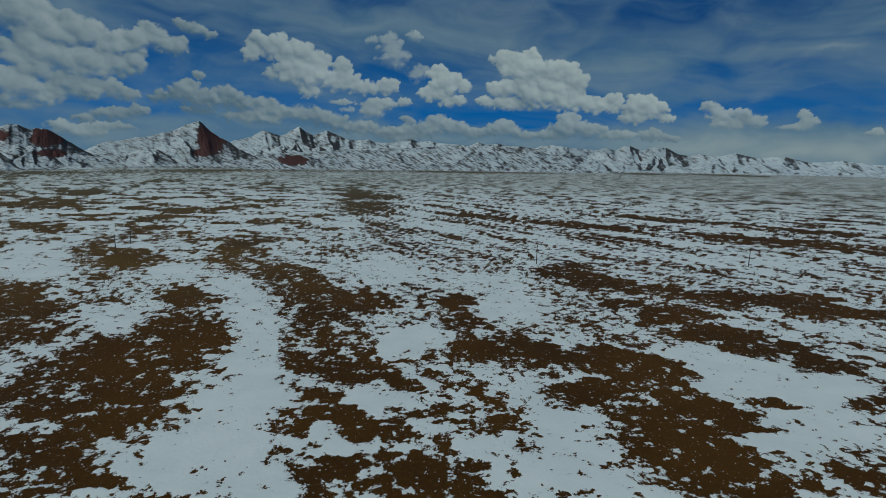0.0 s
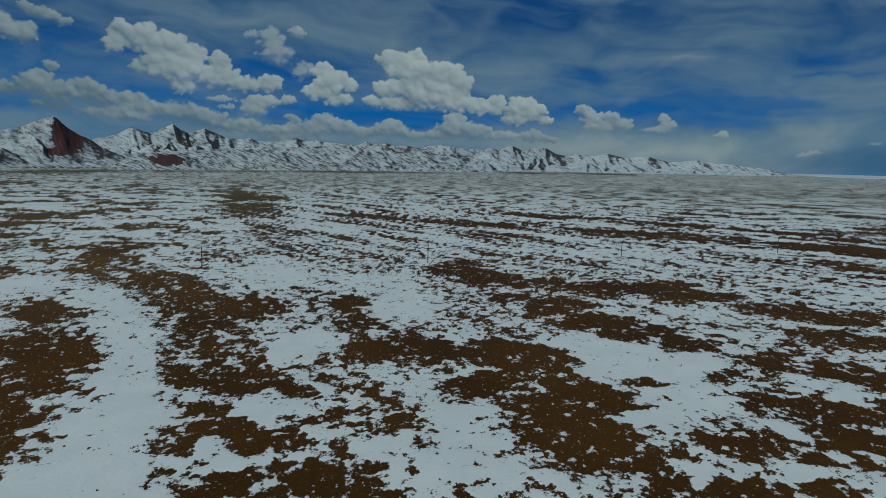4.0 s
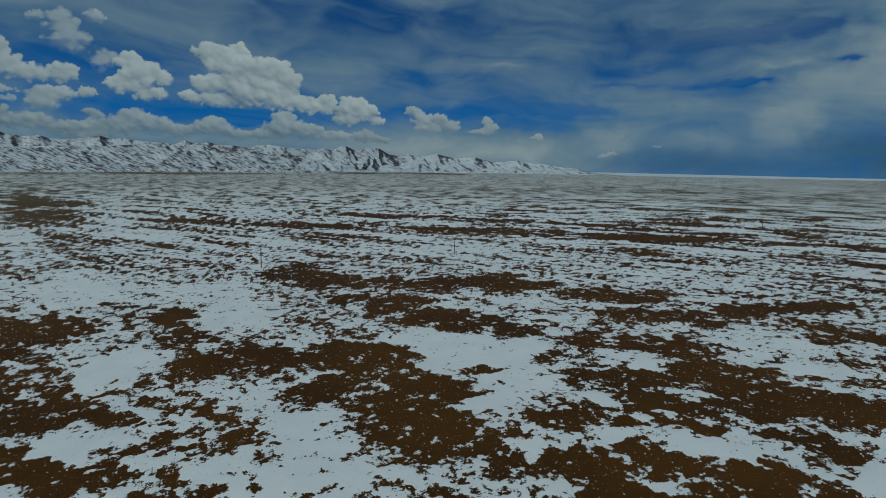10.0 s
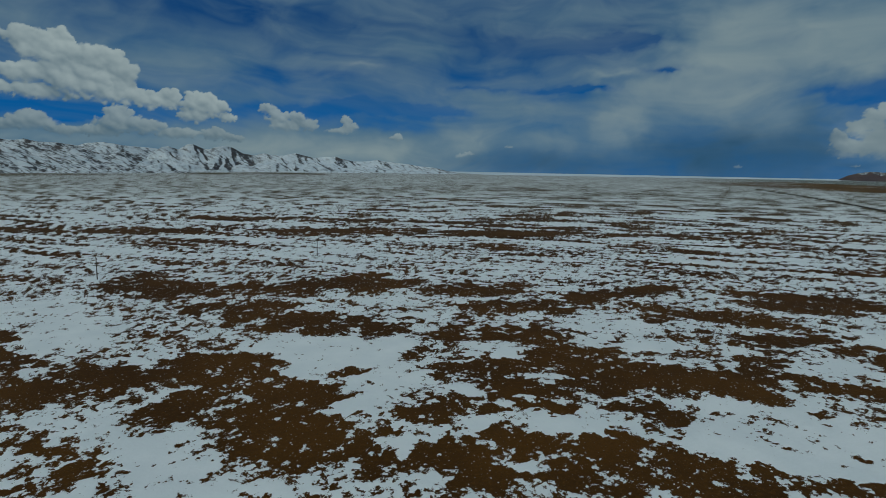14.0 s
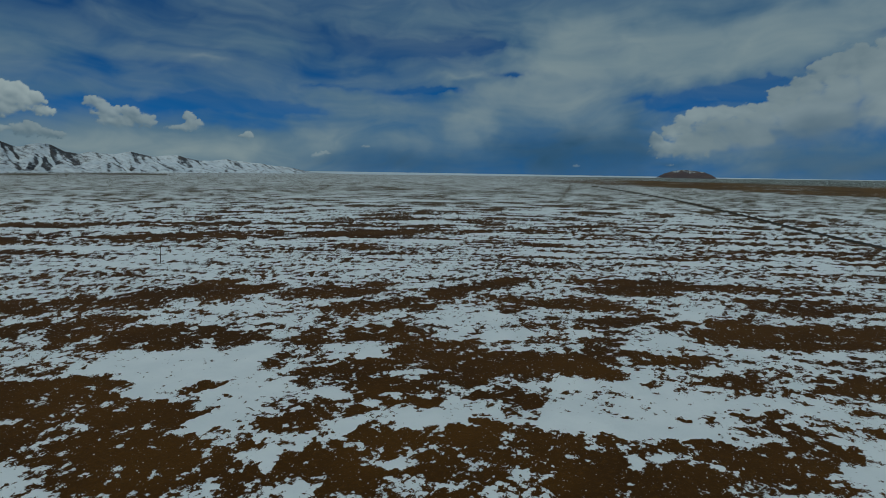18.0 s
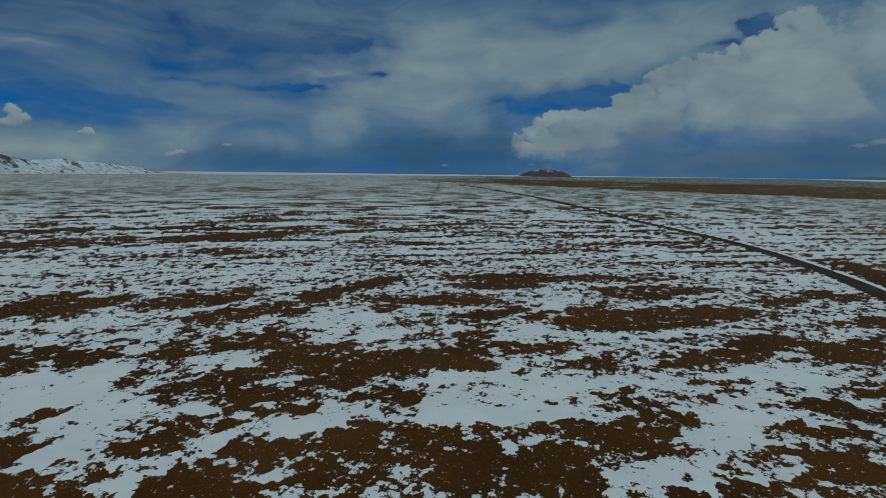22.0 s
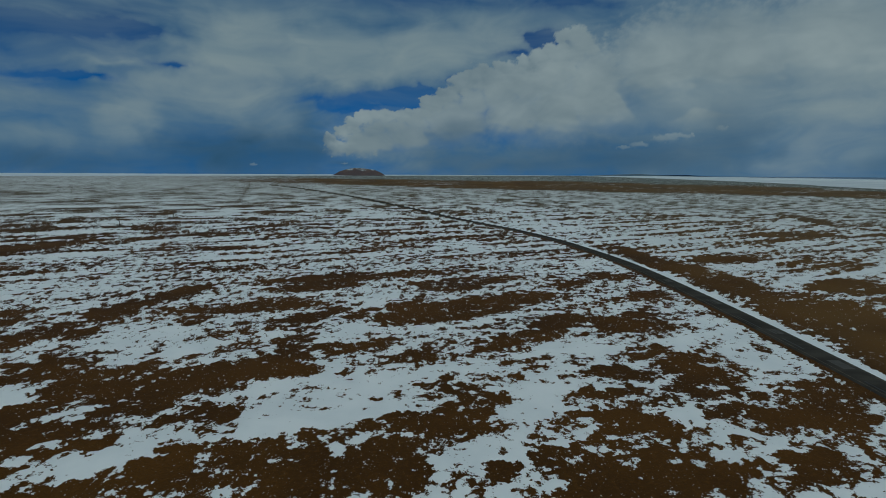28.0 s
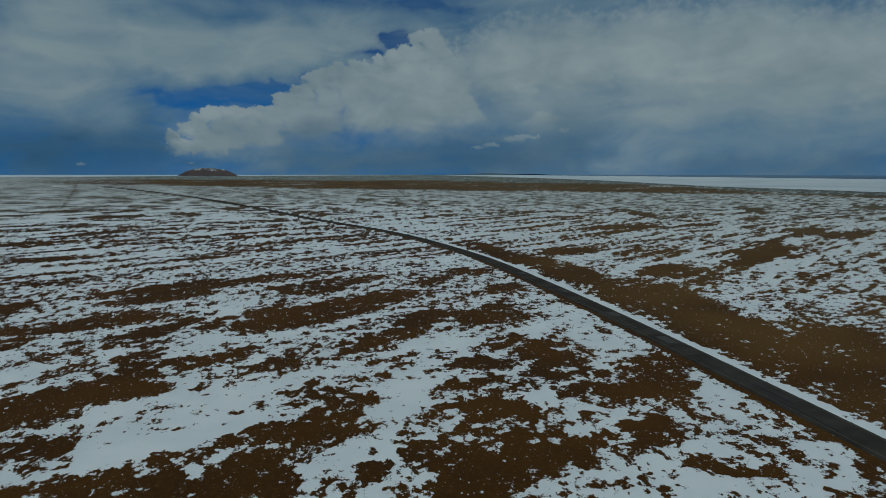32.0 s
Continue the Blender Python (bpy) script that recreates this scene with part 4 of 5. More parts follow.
def build_sky():
    az = np.degrees(bearings(SKY_STEP, 2.5))
    el = np.concatenate([np.arange(SKY_LOW, 17.0, SKY_STEP), np.arange(17.5, 34.1, 1.5)])
    A, E = np.meshgrid(az, el)
    warp, warp2 = fbm(A / 3.5, E / 2.4, 4, 3), fbm(A / 3.5 + 40, E / 2.4, 4, 9)
    wide, wide2 = fbm(A / 12, E / 6, 3, 13), fbm(A / 12 + 9, E / 6, 3, 19)
    curl, curl2 = fbm(A / 0.9, E / 0.7, 4, 23, 0.6), fbm(A / 0.9 + 30, E / 0.7, 4, 27, 0.6)
    lean = np.where(A < 45, 0.09, -0.06) * ramp(np.abs(A - 45), 0, 12)
    streak = fbm((A + 1.2 * E) / 15.0 + 0.6 * wide, (E + lean * (A - 45)) / 2.2 + 0.6 * wide2, 5, 21, 0.55)
    mottle = fbm(A / 9 + wide, E / 3.5 + wide2, 5, 33, 0.55)
    veil = soft_sum(A + 2.5 * warp + 2 * wide, E + 0.8 * warp2, VEIL + VEIL_EAST)
    gaps = soft_sum(A + 1.6 * warp + 0.5 * curl, E + 0.5 * warp2 + 0.12 * curl2, CLEAR + CLEAR_EAST)
    shine = soft_sum(A + 2.0 * warp, E + 0.6 * warp2, SHINE)
    low = ramp(E + 0.5 * warp2, 4.6, 1.6) * ramp(A, 50, 36) * (0.5 + 0.5 * ramp(A, -22, -2))
    thin = 0.27 + 0.12 * ramp(A, 18, 34) * ramp(A, 75, 55) + (0.75 + 0.5 * ramp(A, 12, 22)) * low + 1.05 * veil + 0.34 * streak + 0.26 * mottle - 1.15 * gaps
    V = 1 - np.exp(-1.75 * np.maximum(thin, 0.13 + 0.22 * streak))
    L = np.clip(0.2 + 0.3 * mottle + 0.16 * streak + (0.3 * ramp(A, 8, 22) - 0.06) * low + 0.5 * ramp(veil, 0.3, 1.6) + 0.9 * shine, 0, 1)
    R = 0.92 * (1 - np.exp(-1.25 * soft_sum(A + 2.0 * warp, E + 0.6 * warp2, RAIN)))
    R = np.clip(R * (1 + 0.5 * mottle) * (1 - 0.25 * ramp(A, 85, 105)) - 0.8 * shine, 0, 0.95)
    C, B = np.zeros(A.shape), np.zeros(A.shape)
    # heaps, puffs on each, softness, brightness, relief, thickness, raggedness
    for rows, kids, soft, top, relief, thick, rag, seed in (
        (BANK_EAST, 0, 1.0, 0.54, 0.0, 0.95, 0.4, 41),
        (BANK_FRONT, 9, 0.5, 0.45, 0.14, 0.95, 0.5, 45),
        (BANK_BODY, 0, 0.9, 0.46, 0.03, 0.95, 0.5, 49),
        (CUMULUS_EDGE, 20, 0.55, 0.52, 0.5, 0.9, 0.5, 53),
        (CUMULUS_LOW, 20, 0.5, 0.34, 0.5, 0.92, 0.5, 57),
        (CUMULUS_WEST_LOW, 20, 0.6, 0.22, 0.5, 0.95, 0.65, 61),
        (CUMULUS_WEST, 22, 0.55, 0.33, 0.45, 0.97, 0.65, 63),
        (CUMULUS_MID_THIN, 14, 1.0, 0.58, 0.3, 0.75, 0.9, 67),
        (CUMULUS_MID, 22, 0.55, 0.54, 0.5, 0.95, 0.65, 69),
        (CUMULUS_HIGH, 26, 0.45, 0.64, 0.58, 0.97, 0.5, 71),
        (WISPS + WISPS_WEST, 6, 0.9, 0.62, 0.2, 0.6, 0.6, 75),
    ):
        inside, bulge = heap_cloud(A + 0.25 * warp + 0.26 * curl, E + 0.16 * warp2 + 0.18 * curl2, rows, kids, seed)
        inside = inside + rag * curl * ramp(inside, 0.9, 0.1)
        rise_up, across = np.gradient(blur(bulge, 1), SKY_STEP, axis=0), np.gradient(blur(bulge, 1), SKY_STEP, axis=1)
        low_up, low_across = np.gradient(blur(bulge, 9), SKY_STEP, axis=0), np.gradient(blur(bulge, 9), SKY_STEP, axis=1)
        c = ramp(inside, -0.06, soft * (1 + 1.3 * ramp(low_up, 0.1, 0.7))) * thick
        fine = (0.72 - 0.55 * across - 0.62 * rise_up) / np.sqrt(1 + across**2 + rise_up**2)
        broad = (-0.35 * low_across - 0.75 * low_up) / np.sqrt(1 + low_across**2 + low_up**2)
        b = top + relief * (0.3 * (fine - 0.62) + 0.55 * broad) + 0.2 * fbm(A / 5, E / 3, 4, seed + 5) + 0.2 * curl * relief
        if rows in (BANK_FRONT, BANK_BODY, BANK_EAST):
            c = c * (0.25 + 0.75 * ramp(E + 0.5 * warp, 0.0, 1.8))
            b = b - 0.2 * ramp(E, 5.5, 1.5) * ramp(A, 80, 88) + 0.16 * mottle + 0.45 * shine
        b = np.clip(b, 0, 1)
        B, C = B * (1 - c) + b * c, C + (1 - C) * c
    B = np.where(C > 0.01, B / np.maximum(C, 0.01), 0)
    R = R * (1 - np.where(A < 70, 0.85, 0.3) * C * ramp(B, 0.3, 0.75))
    air = np.stack([V, L, R], -1)
    heap = np.stack([C, np.clip(B, 0, 1), ramp(E, 2.0, 14.0)], -1)
    r = 4950.0
    a, e = np.radians(A), np.radians(E)
    ob = sheet("sky_backdrop", r * np.sin(a) * np.cos(e), r * np.cos(a) * np.cos(e), EYE + r * np.sin(e), True, (("air", air), ("heap", heap)), SKY)
    tagged(ob, "deep blue sky with heaped white clouds and grey veils", "sky", kind="structure")


# ---- the plain ----
ROAD_AXIS = [(1375, 496.8), (1040, 318.6), (731.86, 165.92), (527.59, 78.27), (449.73, 45.54), (376.02, 17.6), (324.59, -4.55), (286.76, -21.56), (252.4, -33.38), (224.16, -40.69), (181.71, -48.63), (140.79, -52.08), (101.07, -53.9), (60.52, -54.4), (0, -54.5), (-260, -57)]
TRACK_AXIS = [(696.84, 892.47), (773.4, 729.18), (869.23, 567.25), (1063, 406.31), (1188, 255.21)]
SPUR_AXIS = [(530.66, 222.83), (1109, 444.92), (2035, 806.65)]
BAND_NEAR = [(59.95, 2346), (72.88, 1565), (79.97, 1382), (87.94, 1102), (95.99, 1046), (107.96, 940.99), (117.96, 938.71), (125.96, 915.08), (150, 822)]
BAND_FAR = [(59.95, 2346), (72.88, 3291), (79.97, 2737), (87.94, 2539), (95.99, 2523), (107.96, 1854), (117.96, 1678), (125.96, 1196), (131.96, 977.87), (150, 850)]
FOOT = [(-60, 1000), (-37, 970.95), (-30, 1135), (-14.99, 1440), (1.02, 1763), (12.01, 1976), (22.01, 2743), (34.02, 3252), (49.96, 3425)]
SHORE = [(40, 4950), (45.94, 3655), (99.97, 4880), (101.96, 4671), (112.96, 3075), (120.96, 1826), (125.96, 1410), (131.96, 1248), (137.96, 1110), (150, 960), (200, 1400), (230, 4950)]


def curve(points, step):
    """A smooth line through the points: places, and the way to its left, every step metres or so."""
    p = np.array([points[0]] + list(points) + [points[-1]], float)
    rows = []
    for a, b, c, d in zip(p, p[1:], p[2:], p[3:]):
        n = max(2, int(np.hypot(*(c - b)) / step))
        for t in np.arange(n) / n:
            rows.append(0.5 * (2 * b + (c - a) * t + (2 * a - 5 * b + 4 * c - d) * t * t + (3 * b - a - 3 * c + d) * t**3))
    rows = np.array(rows + [p[-1]])
    way = np.gradient(rows, axis=0)
    way /= np.hypot(*way.T)[:, None]
    return rows, np.stack([-way[:, 1], way[:, 0]], -1)


def off_line(X, Y, points, step=12.0):
    """Signed distance from a smooth line."""
    rows, left = curve(points, step)
    best, sign = np.full(X.shape, 1e9), np.ones(X.shape)
    for (ax, ay), (bx, by) in zip(rows, rows[1:]):
        dx, dy = bx - ax, by - ay
        k = np.clip(((X - ax) * dx + (Y - ay) * dy) / (dx * dx + dy * dy), 0, 1)
        d = np.hypot(X - ax - k * dx, Y - ay - k * dy)
        near = d < best
        best = np.where(near, d, best)
        sign = np.where(near, np.sign(dx * (Y - ay) - dy * (X - ax)), sign)
    return best * sign


def rise(r):
    """Height of the plain: flat, then lifting to the far rim."""
    return np.where(r > 2500, (r - 2500) ** 2 / (2300.0**2) * 16.0, 0.0)


def patches(X, Y, rows):
    """1 inside the nearest of the rows of oval patches, falling to 0 past its rim."""
    best = np.full(X.shape, 3.0)
    for cx, cy, ax, ay, bx, by in rows:
        reach = 2.2 * (abs(ax) + abs(ay) + abs(bx) + abs(by))
        at = np.nonzero((np.abs(X - cx) < reach) & (np.abs(Y - cy) < reach))
        dx, dy, k = X[at] - cx, Y[at] - cy, ax * by - ay * bx
        d = np.hypot((dx * by - dy * bx) / k, (dy * ax - dx * ay) / k)
        best[at] = np.minimum(best[at], d)
    return ramp(best, 1.35, 0.6)


def snow_field(X, Y):
    """How far snow covers the ground: over 0 it lies, under 0 the soil is bare."""
    r, az = np.hypot(X, Y), np.degrees(np.arctan2(X, Y))
    az = np.where(az < -90, az + 360, az)
    u, v = X * math.sin(ALONG) + Y * math.cos(ALONG), X * math.cos(ALONG) - Y * math.sin(ALONG)
    wx, wy = fbm(X / 30, Y / 30, 3, 101) * 9, fbm(X / 30, Y / 30, 3, 131) * 5
    big = fbm((u + wx) / 60, (v + wy) / 11, 2, 201)
    mid = fbm((u + wx) / 12, (v + wy) / 4.5, 3, 231)
    lanes = fbm((u + 2 * wx) / 85, (v + 0.6 * wy) / 6.5, 4, 237)
    thin_lanes = fbm((u + wx) / 26, (v + 0.5 * wy) / 2.6, 3, 241)
    west = 0.8 * ramp(az, 4, -20) * ramp(r, 100, 170)  # the drifts lose their grain towards the hills
    big = (1 - west) * big + west * 1.25 * fbm((X + wx) / 34, (Y + wy) / 26, 3, 247)
    lanes = (1 - west) * lanes + west * 1.6 * fbm((X + wx) / 19, (Y + wy) / 13, 4, 251, 0.6)
    thin_lanes = (1 - west) * thin_lanes + west * 1.4 * fbm(X / 8, Y / 6, 3, 257)
    small = fbm(X / 2.1, Y / 2.1, 3, 261)
    far = ramp(r, 110, 260)
    stray = (1.8 + 3.5 * far) * mid + 1.0 * small + 5.0 * far * thin_lanes
    px, py = X + stray, Y + (1.8 + 3.5 * far) * fbm(X / 6, Y / 6, 3, 271) + 1.0 * small + 5.0 * far * thin_lanes
    soil, drift = patches(px, py, SOIL), patches(px, py, DRIFT)
    tiny = fbm(X / 0.75, Y / 0.75, 3, 281)
    huge = fbm((u + 2 * wx) / 150, (v + 2 * wy) / 26, 4, 291)
    s = 0.09 + (0.2 + 0.55 * far) * big * ramp(r, 2600, 500) + (0.54 * (1 - far) + 0.22 * far) * mid * ramp(r, 4500, 2500) + (0.6 * lanes * ramp(r, 1500, 300) + 0.8 * thin_lanes * ramp(r, 700, 200) + 0.02) * far * ramp(r, 4500, 2500) + 0.88 * small * ramp(r, 620, 110) + 0.6 * tiny * (1 - far)
    s = s + 0.2 * huge * ramp(r, 200, 700) - (0.62 - 0.14 * far - 0.08 * ramp(az, 12, -12)) * soil + (0.58 - 0.15 * ramp(az, 25, 60)) * (1 - 0.4 * ramp(r, 75, 120)) * drift - 0.06 * ramp(az, 95, 112) * ramp(Y, -56, -75) * ramp(r, 90, 200)
    band = ramp(r / np.interp(az, *zip(*BAND_NEAR)), 0.985, 1.03) * ramp(r / np.interp(az, *zip(*BAND_FAR)), 1.03, 0.97)
    edge = ramp(az, 62, 78) * (az < 150)
    s = s - (0.95 + 0.7 * fbm(X / 260, Y / 260, 3, 299) + 0.9 * fbm(az / 5, r / 70, 4, 303)) * band * edge
    marsh = ramp(r / np.interp(az, *zip(*BAND_FAR)), 0.97, 1.05) * ((az < 150)) * ramp(az, 60, 76)
    s = s - 0.45 * marsh
    s = s + 0.14 * ramp(r, 350, 800) * fbm(X / 110, Y / 110, 4, 295, 0.6)
    s = s - 0.07 * ramp(r, 130, 300) * ramp(r, 1500, 900) * ramp(az, 20, 45) * ramp(az, 105, 90)
    s = s - 0.05 * ramp(az, 12, -8) * ramp(r, 130, 220) * ramp(r, 1300, 700)
    rim = r / np.interp(az, *zip(*FOOT))
    s = s - 1.2 * np.exp(-(((rim - 0.88) / 0.06) ** 2)) * (az < 30) * np.clip(0.65 + 1.2 * fbm(az / 9, r / 600, 3, 297), 0, 1)
    road = off_line(X, Y, ROAD_AXIS)
    s = s - 0.16 * soil * (SOUTH * road > 3) * ramp(az, 95, 105)
    out = np.abs(road)
    s = s + 0.9 * ramp(out, 5.2, 4.0) * (SOUTH * road > 0) * (r < 500) - 0.5 * ramp(out, 7.5, 5.0) * ramp(r, 400, 600)
    s = np.where(out < np.where(SOUTH * road > 0, 2.7, 3.0 + 1.0 * small), np.minimum(s, -0.5), s)
    s = s - 0.16 * np.exp(-((off_line(X, Y, TRACK_AXIS, 60) / 4.0) ** 2)) - 0.24 * np.exp(-((off_line(X, Y, SPUR_AXIS, 60) / 2.4) ** 2))
    return s, r, az, band, marsh


SOUTH = 1  # the road's side away from the drone


def build_ground():
    az = bearings(0.11)
    down = np.arange(33.5, 0.55, -0.11)
    r = np.concatenate([np.linspace(0.0, 42.0, 60)[:-1], EYE / np.tan(np.radians(down)), np.linspace(3000, 4960, 30)])
    A, Rr = np.meshgrid(az, r)
    X, Y = Rr * np.sin(A), Rr * np.cos(A)
    s, _, deg, band, marsh = snow_field(X, Y)
    beyond = ramp(deg, 95, 112) * ramp(Y, -52, -75)
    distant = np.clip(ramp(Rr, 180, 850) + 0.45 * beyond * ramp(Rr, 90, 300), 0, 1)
    snow = np.clip(0.5 + 0.8 * s * (1 - 0.4 * distant), -0.15, 1.15)
    Z = rise(Rr) + ramp(snow, 0.4, 0.6) * 0.07 * (Rr < 400)
    grass = np.clip((ramp(Rr, 160, 800) + 0.45 * ramp(Rr, 90, 260) * ramp(deg, 10, -15) + 0.3 * beyond * ramp(Rr, 200, 450)) * (0.75 + 0.4 * fbm(X / 160, Y / 160, 3, 401)) - 0.55 * band + 0.1 * marsh, 0, 1)
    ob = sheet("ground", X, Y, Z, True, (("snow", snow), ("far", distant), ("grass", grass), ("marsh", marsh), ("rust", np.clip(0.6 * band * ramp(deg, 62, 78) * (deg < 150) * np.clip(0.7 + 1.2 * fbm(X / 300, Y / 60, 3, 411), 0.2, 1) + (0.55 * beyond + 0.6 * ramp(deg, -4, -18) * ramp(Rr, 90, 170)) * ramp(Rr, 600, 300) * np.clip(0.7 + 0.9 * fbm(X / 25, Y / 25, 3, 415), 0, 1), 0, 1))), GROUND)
    tagged(ob, "wide brown steppe under patchy wind-laid snow", "ground", kind="structure")


def build_lake():
    deg = np.arange(41, 229, 0.25)
    A, D = np.meshgrid(np.radians(deg), np.linspace(0, 1, 40) ** 1.5)
    near = np.interp(np.degrees(A), *zip(*SHORE)) * (1 + 0.01 * fbm(np.degrees(A) / 2.0, np.degrees(A) * 0, 4, 77))
    Rr = near + (4955 - near) * D
    ob = sheet("lake", Rr * np.sin(A), Rr * np.cos(A), rise(Rr) + 0.6, False, (), LAKE)
    tagged(ob, "frozen lake under white snow reaching to the horizon", "lake", kind="structure")


def ribbon(name, points, offsets, heights, material, step=3.0, span=(0.0, 1.0)):
    rows, left = curve(points, step)
    a, b = int(span[0] * (len(rows) - 1)), int(span[1] * (len(rows) - 1)) + 1
    rows, left = rows[a:b], left[a:b]
    P = rows[:, None, :] + left[:, None, :] * np.array(offsets)[None, :, None]
    Z = np.broadcast_to(np.array(heights)[None, :], P.shape[:2])
    return sheet(name, P[..., 0], P[..., 1], Z, False, (), material)


def build_road():
    road = ribbon("road", ROAD_AXIS, (-1.75, -1.3, -0.4, 0.6, 1.6, 2.5, 3.0), (0.02, 0.13, 0.16, 0.18, 0.16, 0.13, 0.02), ASPHALT)
    tagged(road, "narrow two-lane asphalt road, wet and worn, edged with snow", "road", kind="structure")
    for side in (-1, 1):
        mark = ribbon("edge_line", ROAD_AXIS, (0.6 + side * 1.66, 0.6 + side * 1.76), (0.151, 0.149), LINE_PAINT, 3.0, (0.35, 1.0))
        mark.parent = road
        mark["label"] = "thin worn pale edge line"
    # mended squares and tar seams on the asphalt: place along the road, length, offset, width
    rows, left = curve(ROAD_AXIS, 3.0)
    for kind, x0, long, off, wide, material in (
        ("patch", 152, 3.6, 0.9, 1.6, PATCH), ("patch", 128, 4.2, 1.0, 1.7, PATCH), ("patch", 104, 3.4, 0.9, 1.6, PATCH), ("patch", 86, 4.0, 0.8, 1.8, PATCH),
        ("seam", 112, 9.0, -0.5, 0.25, TAR), ("seam", 97, 6.0, -0.2, 0.3, TAR), ("seam", 78, 11.0, -0.4, 0.3, TAR), ("seam", 66, 8.0, 0.2, 0.35, TAR), ("seam", 60, 12.0, -0.7, 0.25, TAR),
    ):
        i = int(np.argmin(np.hypot(rows[:, 0] - x0, rows[:, 1] + 53)))
        j = max(i + 1, i + int(round(long / np.hypot(*(rows[i + 1] - rows[i])))))
        a, c, n = rows[i], rows[i] + (rows[i + 1] - rows[i]) / np.hypot(*(rows[i + 1] - rows[i])) * long, left[i]
        bm = bmesh.new()
        low = 0.172 - 0.02 * abs(off - 0.6)
        ring = [a + n * (off - wide / 2), c + n * (off - wide * 0.46), c + n * (off + wide / 2), a + n * (off + wide * 0.53)]
        top = [bm.verts.new((px, py, low + 0.012)) for px, py in ring]
        foot = [bm.verts.new((px, py, low - 0.03)) for px, py in ring]
        bm.faces.new(top)
        for k in range(4):
            bm.faces.new((top[k], foot[k], foot[(k + 1) % 4], top[(k + 1) % 4]))
        bmesh.ops.recalc_face_normals(bm, faces=bm.faces)
        part("asphalt_" + kind, bm, material, road, "paler mended asphalt square" if kind == "patch" else "dark tar-filled seam")


# ---- tufts of dead grass in the snow, lumps of snow on the soil ----
def scatter(name, label, x, y, z, size, tall, material, sides=5):
    n = len(x)
    turn = np.random.rand(n, 1) * 6.3
    a = turn + np.arange(sides)[None, :] * (2 * math.pi / sides)
    wide = size[:, None] * (0.7 + 0.6 * np.random.rand(n, sides))
    ring = np.stack([x[:, None] + wide * np.cos(a), y[:, None] + wide * np.sin(a), np.broadcast_to(z[:, None], a.shape)], -1)
    lean = (np.random.rand(n, 2) - 0.5) * size[:, None] * 0.8
    tip = np.stack([x + lean[:, 0], y + lean[:, 1], z + tall], -1)[:, None, :]
    verts = np.concatenate([ring, tip], 1).reshape(-1, 3)
    base = (np.arange(n) * (sides + 1))[:, None]
    k = np.arange(sides)[None, :]
    faces = np.stack([base + k, base + (k + 1) % sides, np.broadcast_to(base + sides, (n, sides))], -1).reshape(-1, 3)
    mesh = bpy.data.meshes.new(name)
    mesh.from_pydata(verts.tolist(), [], faces.tolist())
    mesh.materials.append(material)
    return tagged(new(name, mesh), label, "ground cover", kind="stuff")


def build_scatter():
    az = np.radians(np.random.uniform(-42, 143, 90000))
    r = np.sqrt(np.random.uniform(44.0**2, 150.0**2, 90000))
    x, y = r * np.sin(az), r * np.cos(az)
    s = snow_field(x[:, None], y[:, None])[0][:, 0]
    clear = np.abs(off_line(x[:, None], y[:, None], ROAD_AXIS)[:, 0]) > 4.0
    tuft = (s > 0.03) & (s < 0.3) & clear & (np.random.rand(len(s)) < 0.5 - 1.3 * s)
    size = np.random.uniform(0.06, 0.19, tuft.sum())
    scatter("grass_tufts", "dark tufts of dead grass poking through thin snow", x[tuft], y[tuft], np.full(tuft.sum(), 0.03), size, size * 1.1, TUFT)
    lump = (s < -0.12) & clear & (np.random.rand(len(s)) < 0.12)
    size = 0.035 + 0.09 * np.random.rand(lump.sum()) ** 2
    scatter("snow_lumps", "small lumps of old snow on bare soil", x[lump], y[lump], np.full(lump.sum(), -0.01), size, size * 0.55, SNOW_LUMP, 6)


